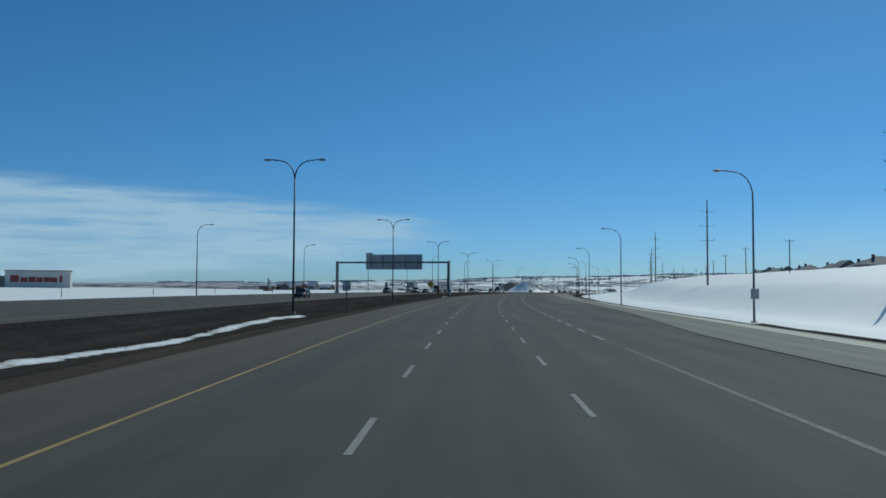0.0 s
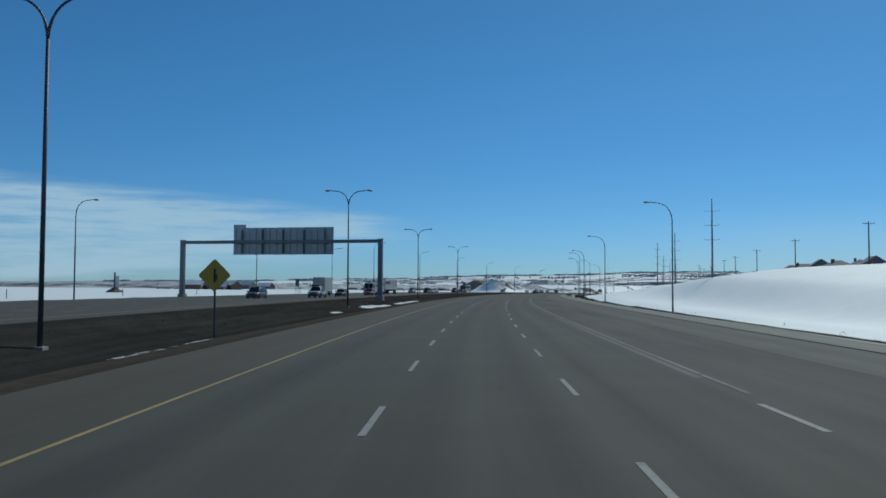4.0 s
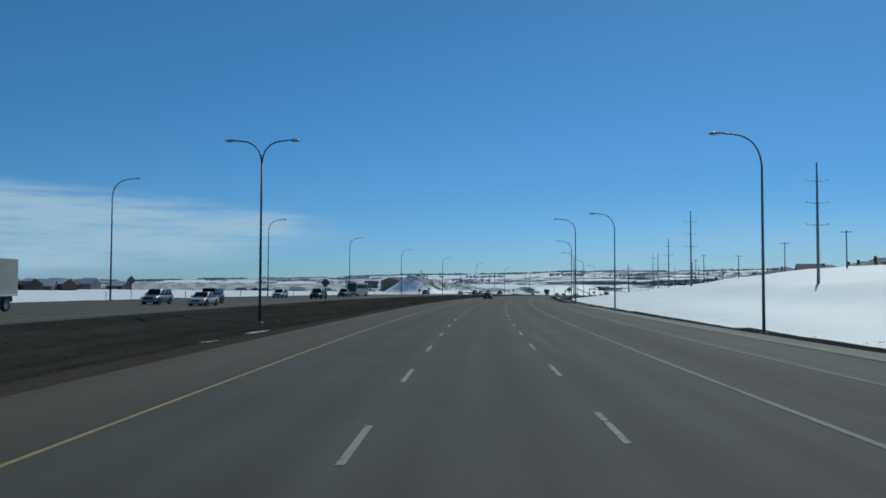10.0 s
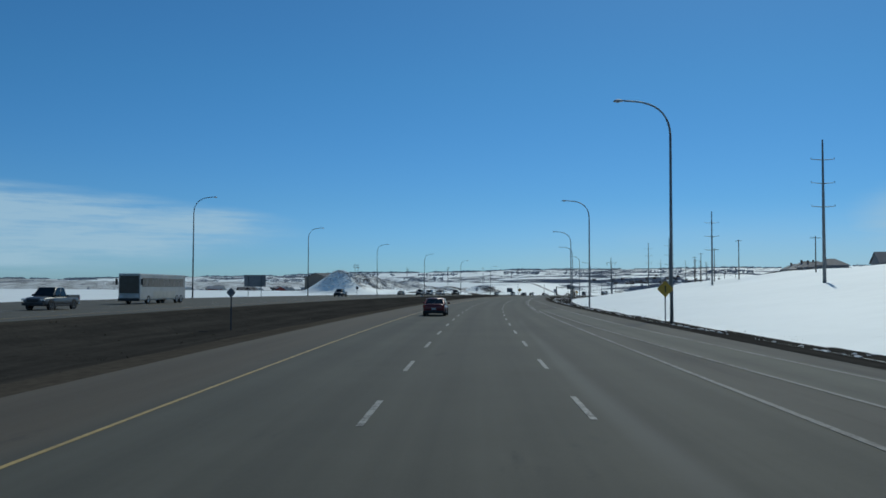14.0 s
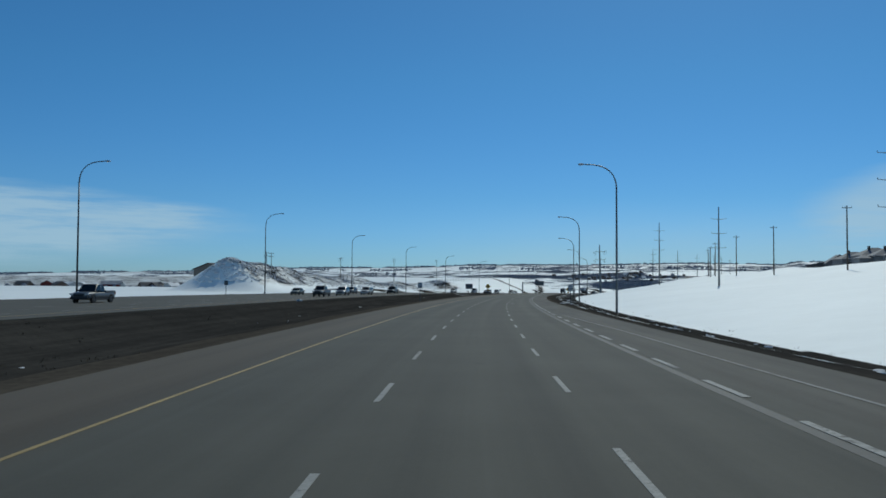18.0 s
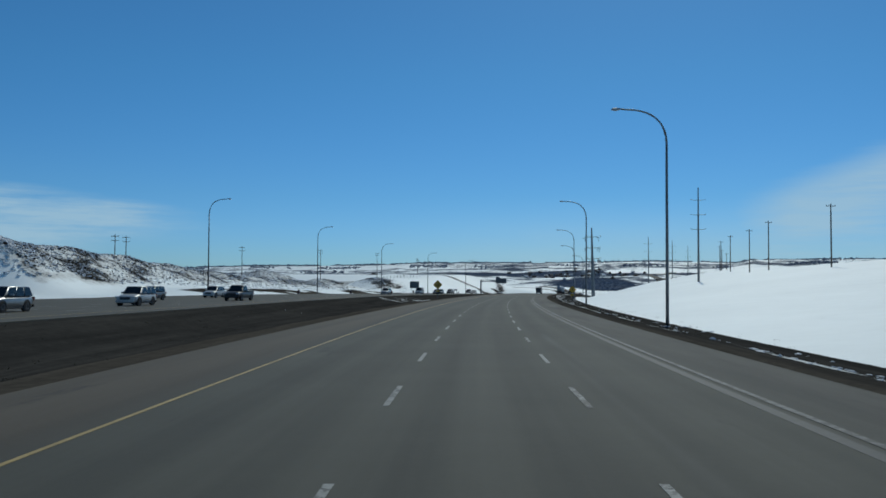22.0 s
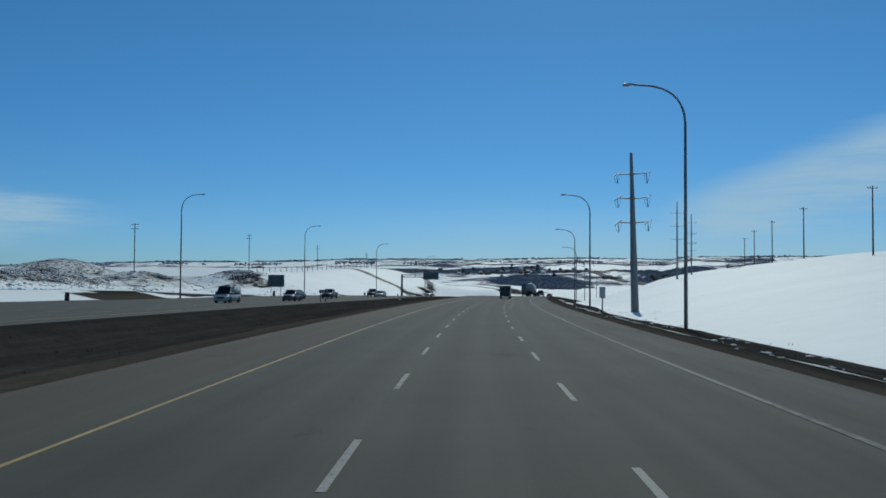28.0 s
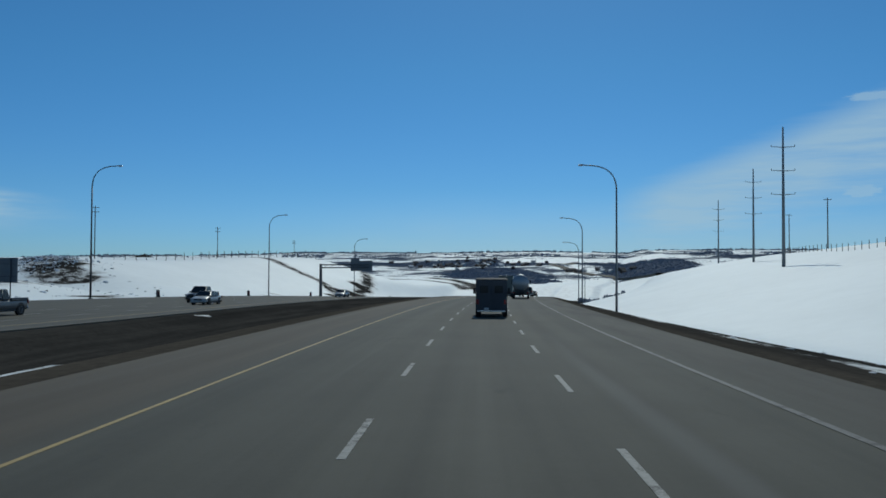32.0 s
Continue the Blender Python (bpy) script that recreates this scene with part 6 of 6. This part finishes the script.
# town on the far slope
TOWN = [house("tiny distant pale house on the valley side", 7, 5.5, 2.6, 4.2, M_PALE, M_SNOWROOF, False), house("tiny distant brown house on the valley side", 7.5, 5.5, 2.6, 4.4, M_BROWN, M_ROOF, False)]
for i in range(70):
    s, u = rng.gauss(2290, 70), rng.gauss(-230, 75)
    if i % 4 == 3:
        s, u = rng.uniform(1980, 2120), rng.uniform(-60, 90)
    m = at(s, u, stand(s, u), rng.uniform(0, 180))
    if i < 2:
        TOWN[i].matrix_world = m
    else:
        copy_thing(TOWN[rng.randrange(2)], m)


M_BARNRED = plain("faded_red_barn_boards", (0.17, 0.035, 0.03), 0.8, scale=1.5, spread=0.3)
BARNS = [house("faded red barn in the hamlet beyond the field", 13, 8, 3.6, 5.8, M_BARNRED, M_PATCHY, False, "barn"),
         house("small pale house in the hamlet beyond the field", 9, 7, 2.8, 4.8, M_PALE, M_SNOWROOF, False),
         house("small brown house in the hamlet beyond the field", 9, 7, 2.8, 5.0, M_BROWN, M_ROOF, False)]
for i in range(24):
    f = rng.uniform(0, 1)
    s, u = 985 + 62 * f + rng.uniform(-14, 14), -368 + 92 * f + rng.uniform(-14, 14)
    m = at(s, u, stand(s, u) - 0.3, rng.uniform(0, 180))
    if i < 3:
        BARNS[i].matrix_world = m
    else:
        copy_thing(BARNS[0 if i in (7, 12) else rng.choice((1, 2))], m)


def store():
    t = empty("store_building", "pale big-box store with red lettering bars on its front", "store")
    part("wall", box(-19, -14, -2, 19, 14, 10.6), M_PALE, t)
    part("roof_edge", box(-19.4, -14.4, 10.6, 19.4, 14.4, 11.3, 0.05), M_SIDING, t)
    part("wing", box(-46, -8, -2, -19, 16, 7.6), M_SIDING, t, "lower grey wing")
    part("wing", box(-90, -6, -2, -46, 16, 5.6), M_PALE, t, "long low pale wing")
    for x, w, h in ((-13.5, 5.0, 4.4), (-8.0, 4.2, 3.0), (-3.4, 4.0, 3.4), (1.0, 3.8, 3.0), (5.2, 3.6, 3.2), (9.2, 4.0, 3.0), (13.4, 1.6, 4.2)):
        part("letter_block", box(x - w / 2, -14.25, 3.6, x + w / 2, -14.01, 3.6 + h, 0.1), P_RED2, t, "red block of lettering")
    for x in (-40, -32, -26):
        part("roof_unit", box(x - 2, -2, 7.6, x + 2, 2, 9.4, 0.1), M_SIDING, t)
    return t


st = store()
px, py, pz = along(459, -339)
st.matrix_world = pose(float(px), float(py), float(fall(459)) + stand(459, -339), 0, 0, 24)


def mast():
    t = empty("field_mast", "small dark mast with a pale panel on a rubble base", "mast")
    part("base", tube([(0, 0, -0.3), (0, 0, 0.5), (0, 0, 1.3)], [2.6, 2.0, 0.6], 9), M_BROWN, t)
    part("pole", box(-0.25, -0.15, 0.5, 0.15, 0.15, 5.6, 0.02), MAT_DARKPOLE, t)
    part("panel", box(0.2, -0.05, 1.2, 1.3, 0.05, 4.6, 0.05), M_PALE, t, "pale panel")
    return t


put(mast(), 331, -111)


def litter(label, mat, size):
    t = new("litter_bag")
    bm = bmesh.new()
    bmesh.ops.create_icosphere(bm, subdivisions=2, radius=size)
    rr = random.Random(3)
    for v in bm.verts:
        v.co = Vector((v.co.x * (1 + rr.uniform(-0.25, 0.25)), v.co.y * (1 + rr.uniform(-0.25, 0.25)), max(-0.02, v.co.z * (0.7 + rr.uniform(-0.2, 0.2)))))
    part("bag", bm, mat, t)
    return tagged(t, label, "litter")


put(litter("crumpled blue plastic bag lying in the median", plain("blue_plastic", (0.03, 0.12, 0.2), 0.4, scale=6, spread=0.25), 0.34), 620, -22.8)


# ================= scrub, rubble and crumbs of snow =================
def rubble_build(n, sh):
    g = n.add("ShaderNodeNewGeometry")
    up = n.add("ShaderNodeSeparateXYZ", {0: g.outputs["Normal"]}).outputs[2]
    rnd = g.outputs["Random Per Island"]
    fine = n.noise(g.outputs["Position"], 2.5, 5)
    f = n.ease(n.math("ADD", up, n.math("MULTIPLY", n.math("SUBTRACT", n.math("ADD", fine, rnd), 1.0), 0.9)), 0.0, 0.3)
    earth = n.ramp(n.math("ADD", n.math("MULTIPLY", rnd, 0.5), n.math("MULTIPLY", fine, 0.5)), [(0.25, (0.022, 0.018, 0.015)), (0.75, (0.11, 0.09, 0.075))])
    link(n, sh, color=n.mix(f, earth, (0.66, 0.69, 0.72, 1)), rough=0.95, spec=0.1, normal=bump(n, fine, 0.05))


M_RUBBLE = material("snowy_rubble", rubble_build)


def hazy_twig_build(n, sh):
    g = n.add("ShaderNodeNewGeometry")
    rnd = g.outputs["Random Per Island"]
    # distance haze is painted in: paler and bluer than bare branches
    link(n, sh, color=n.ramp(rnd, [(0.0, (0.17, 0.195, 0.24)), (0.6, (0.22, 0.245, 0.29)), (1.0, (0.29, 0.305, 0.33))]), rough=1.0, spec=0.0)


M_HAZY_TWIG = material("hazy_bare_scrub", hazy_twig_build)
ICO = bmesh.new()
bmesh.ops.create_icosphere(ICO, subdivisions=1, radius=1.0)
ICO_V = np.array([v.co[:] for v in ICO.verts])
ICO_F = np.array([[v.index for v in f.verts] for f in ICO.faces])
ICO.free()


def scatter(name, spots, mat, label, category, squash=(0.7, 1.2), seed=1):
    """Many small uneven lumps in one mesh; spots: s, u, size, lift."""
    r = np.random.RandomState(seed)
    q = np.array(spots)
    k, m = len(q), len(ICO_V)
    x, y, z = along(q[:, 0], q[:, 1], relief(q[:, 0], q[:, 1])[0] + far_hills(q[:, 0], q[:, 1]) + q[:, 3])
    shape = ICO_V[None] * (1 + r.uniform(-0.35, 0.35, (k, m, 1)))
    shape = shape * np.stack([r.uniform(0.7, 1.3, k), r.uniform(0.7, 1.3, k), r.uniform(squash[0], squash[1], k)], 1)[:, None] * q[:, 2][:, None, None]
    a = r.uniform(0, 6.28, k)
    c, d = np.cos(a)[:, None], np.sin(a)[:, None]
    verts = np.stack([shape[:, :, 0] * c - shape[:, :, 1] * d + x[:, None], shape[:, :, 0] * d + shape[:, :, 1] * c + y[:, None], shape[:, :, 2] + z[:, None]], 2)
    faces = ICO_F[None] + (np.arange(k) * m)[:, None, None]
    ob = mesh_object(name, verts.reshape(-1, 3).tolist(), faces.reshape(-1, 3).tolist(), mat)
    return tagged(ob, label, category, kind="stuff")


r = np.random.RandomState(7)
spots = []
for _ in range(15000):
    k = r.rand()
    s = 771 + 198 * k ** 1.15
    off = r.uniform(-1, 1) * 13
    if off < -4 and r.rand() < 0.5:
        continue
    spots.append((s, -95 + off * (0.55 + 0.45 * min(1, (s - 765) / 30)) + 1.5, abs(r.normal(0, 0.13)) + 0.07, -0.03))
for _ in range(380):
    spots.append((r.uniform(968, 1060), r.uniform(-120, -66), abs(r.normal(0, 0.18)) + 0.08, -0.03))
for s0, u0, k in ((1052, -168, 2200), (1024, -122, 900), (1064, -106, 800)):
    w = 0.4 if u0 == -106 else 1.0
    spots += [(s0 + r.normal(0, 16) * w, u0 + r.normal(0, 11) * w, abs(r.normal(0, 0.16)) + 0.08, -0.04) for _ in range(k)]
scatter("rubble", spots, M_RUBBLE, "snow-dusted clods and rubble on the spoil heaps", "rubble", (0.5, 0.9), 3)

spots = []
for _ in range(170):
    s = r.uniform(440, 930)
    u = float(pave_right(s)) + r.uniform(1.5, float(bank_foot(s) - pave_right(s)) - 0.5)
    for _k in range(r.randint(1, 5)):
        spots.append((s + r.normal(0, 0.7), u + r.normal(0, 0.35), r.uniform(0.05, 0.2), 0.0))
for _ in range(45):
    s = r.uniform(20, 930)
    spots.append((s, r.uniform(-20, -12), r.uniform(0.03, 0.09), 0.0))
# slabs of broken snow on the steep end of the first heap
for _ in range(420):
    a, d = r.uniform(-2.4, 0.9), r.uniform(1, 13)
    spots.append((772 + d * math.sin(a) * 0.8, -95 + d * math.cos(a), r.uniform(0.15, 0.6), -0.05))
M_SNOWBIT = plain("old_snow", (0.62, 0.63, 0.64), 0.8, scale=3, spread=0.25)
scatter("snow_crumbs", spots, M_SNOWBIT, "crumbs of dirty snow on the verges", "snow", (0.25, 0.5), 4)

spots = []
for s0, u0, rs, ru, slant in WOODS:
    k = int(min(5000, rs * ru * 0.25))
    s, u = s0 + r.uniform(-1.1, 1.1, k) * rs, u0 + r.uniform(-1.1, 1.1, k) * ru
    u = u + slant * (s - s0)
    keep = wooded(s, u) > 0.4
    spots += list(zip(s[keep], u[keep], r.uniform(0.45, 1.0, keep.sum()), np.full(keep.sum(), 0.15)))
for _ in range(300):
    s, u = r.uniform(1750, 2900), r.normal(-80, 380)
    for _k in range(r.randint(1, 7)):
        spots.append((s + r.normal(0, 3), u + r.normal(0, 9), r.uniform(0.3, 0.7), 0.2))
for _ in range(160):
    spots.append((r.uniform(736, 860), r.normal(-392, 9), r.uniform(0.5, 1.5), 0.4))
for _ in range(420):
    spots.append((r.uniform(300, 900), r.uniform(106, 124), r.uniform(0.4, 1.3), r.uniform(0.2, 1.5)))
for _ in range(420):
    spots.append((r.uniform(1225, 1330), r.uniform(11, 30), r.uniform(0.25, 0.8), r.uniform(0.1, 1.9)))
for _ in range(260):
    f = r.rand()
    spots.append((980 + 75 * f + r.normal(0, 10), -385 + 105 * f + r.normal(0, 14), r.uniform(0.7, 2.0), r.uniform(0.2, 1.2)))
# belts of trees across the plateau: distance, first and last bearing, how many, size
ox, oy, _ = along(450.0, 0.0)
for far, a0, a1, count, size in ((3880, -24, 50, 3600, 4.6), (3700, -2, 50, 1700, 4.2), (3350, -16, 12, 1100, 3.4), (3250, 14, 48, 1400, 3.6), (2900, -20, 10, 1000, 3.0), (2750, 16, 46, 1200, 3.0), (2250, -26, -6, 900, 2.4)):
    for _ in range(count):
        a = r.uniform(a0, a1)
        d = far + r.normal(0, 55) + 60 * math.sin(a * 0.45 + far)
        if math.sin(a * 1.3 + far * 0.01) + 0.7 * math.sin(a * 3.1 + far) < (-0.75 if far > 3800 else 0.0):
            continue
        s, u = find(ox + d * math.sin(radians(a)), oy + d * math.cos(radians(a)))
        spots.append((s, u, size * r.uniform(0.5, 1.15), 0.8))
scatter("far_woods", spots, M_HAZY_TWIG, "dark bare woods and scrub on the far slopes, haze-tinted", "woods", (0.7, 1.5), 5)


def grass_build(n, sh):
    g = n.add("ShaderNodeNewGeometry")
    link(n, sh, color=n.ramp(g.outputs["Random Per Island"], [(0.0, (0.02, 0.016, 0.01)), (0.6, (0.075, 0.058, 0.034)), (1.0, (0.16, 0.125, 0.07))]), rough=1.0, spec=0.0)


M_GRASS = material("dead_grass", grass_build)


def dead_grass():
    """Low tufts of dead grass in the median ditch and on the verges."""
    g = np.random.RandomState(11)
    k, b = 2600, 5
    s = g.uniform(6, 930, k)
    side = g.rand(k) < 0.7
    f = g.rand(k)
    on, pr, bf = opp_near(s) + 1.5, pave_right(s) + 2.5, bank_foot(s) + 1.0
    u = np.where(side, on + f * (-11.5 - on), pr + f * (bf - pr))
    x, y, z = (np.repeat(c, b) for c in along(s, u, relief(s, u)[0]))
    n = k * b
    a, h, w, lean = g.uniform(0, 6.28, n), g.uniform(0.03, 0.11, n), g.uniform(0.012, 0.03, n), g.uniform(-0.1, 0.1, n)
    x, y = x + g.normal(0, 0.14, n), y + g.normal(0, 0.14, n)
    c, d = np.cos(a) * w, np.sin(a) * w
    verts = np.stack([np.stack([x - c, y - d, z - 0.03], 1), np.stack([x + c, y + d, z - 0.03], 1), np.stack([x + lean, y + lean * 0.6, z + h], 1)], 1).reshape(-1, 3)
    ob = mesh_object("dead_grass", verts.tolist(), np.arange(3 * n).reshape(-1, 3).tolist(), M_GRASS)
    return tagged(ob, "low tufts of dead grass in the median and verges", "grass", kind="stuff")


dead_grass()
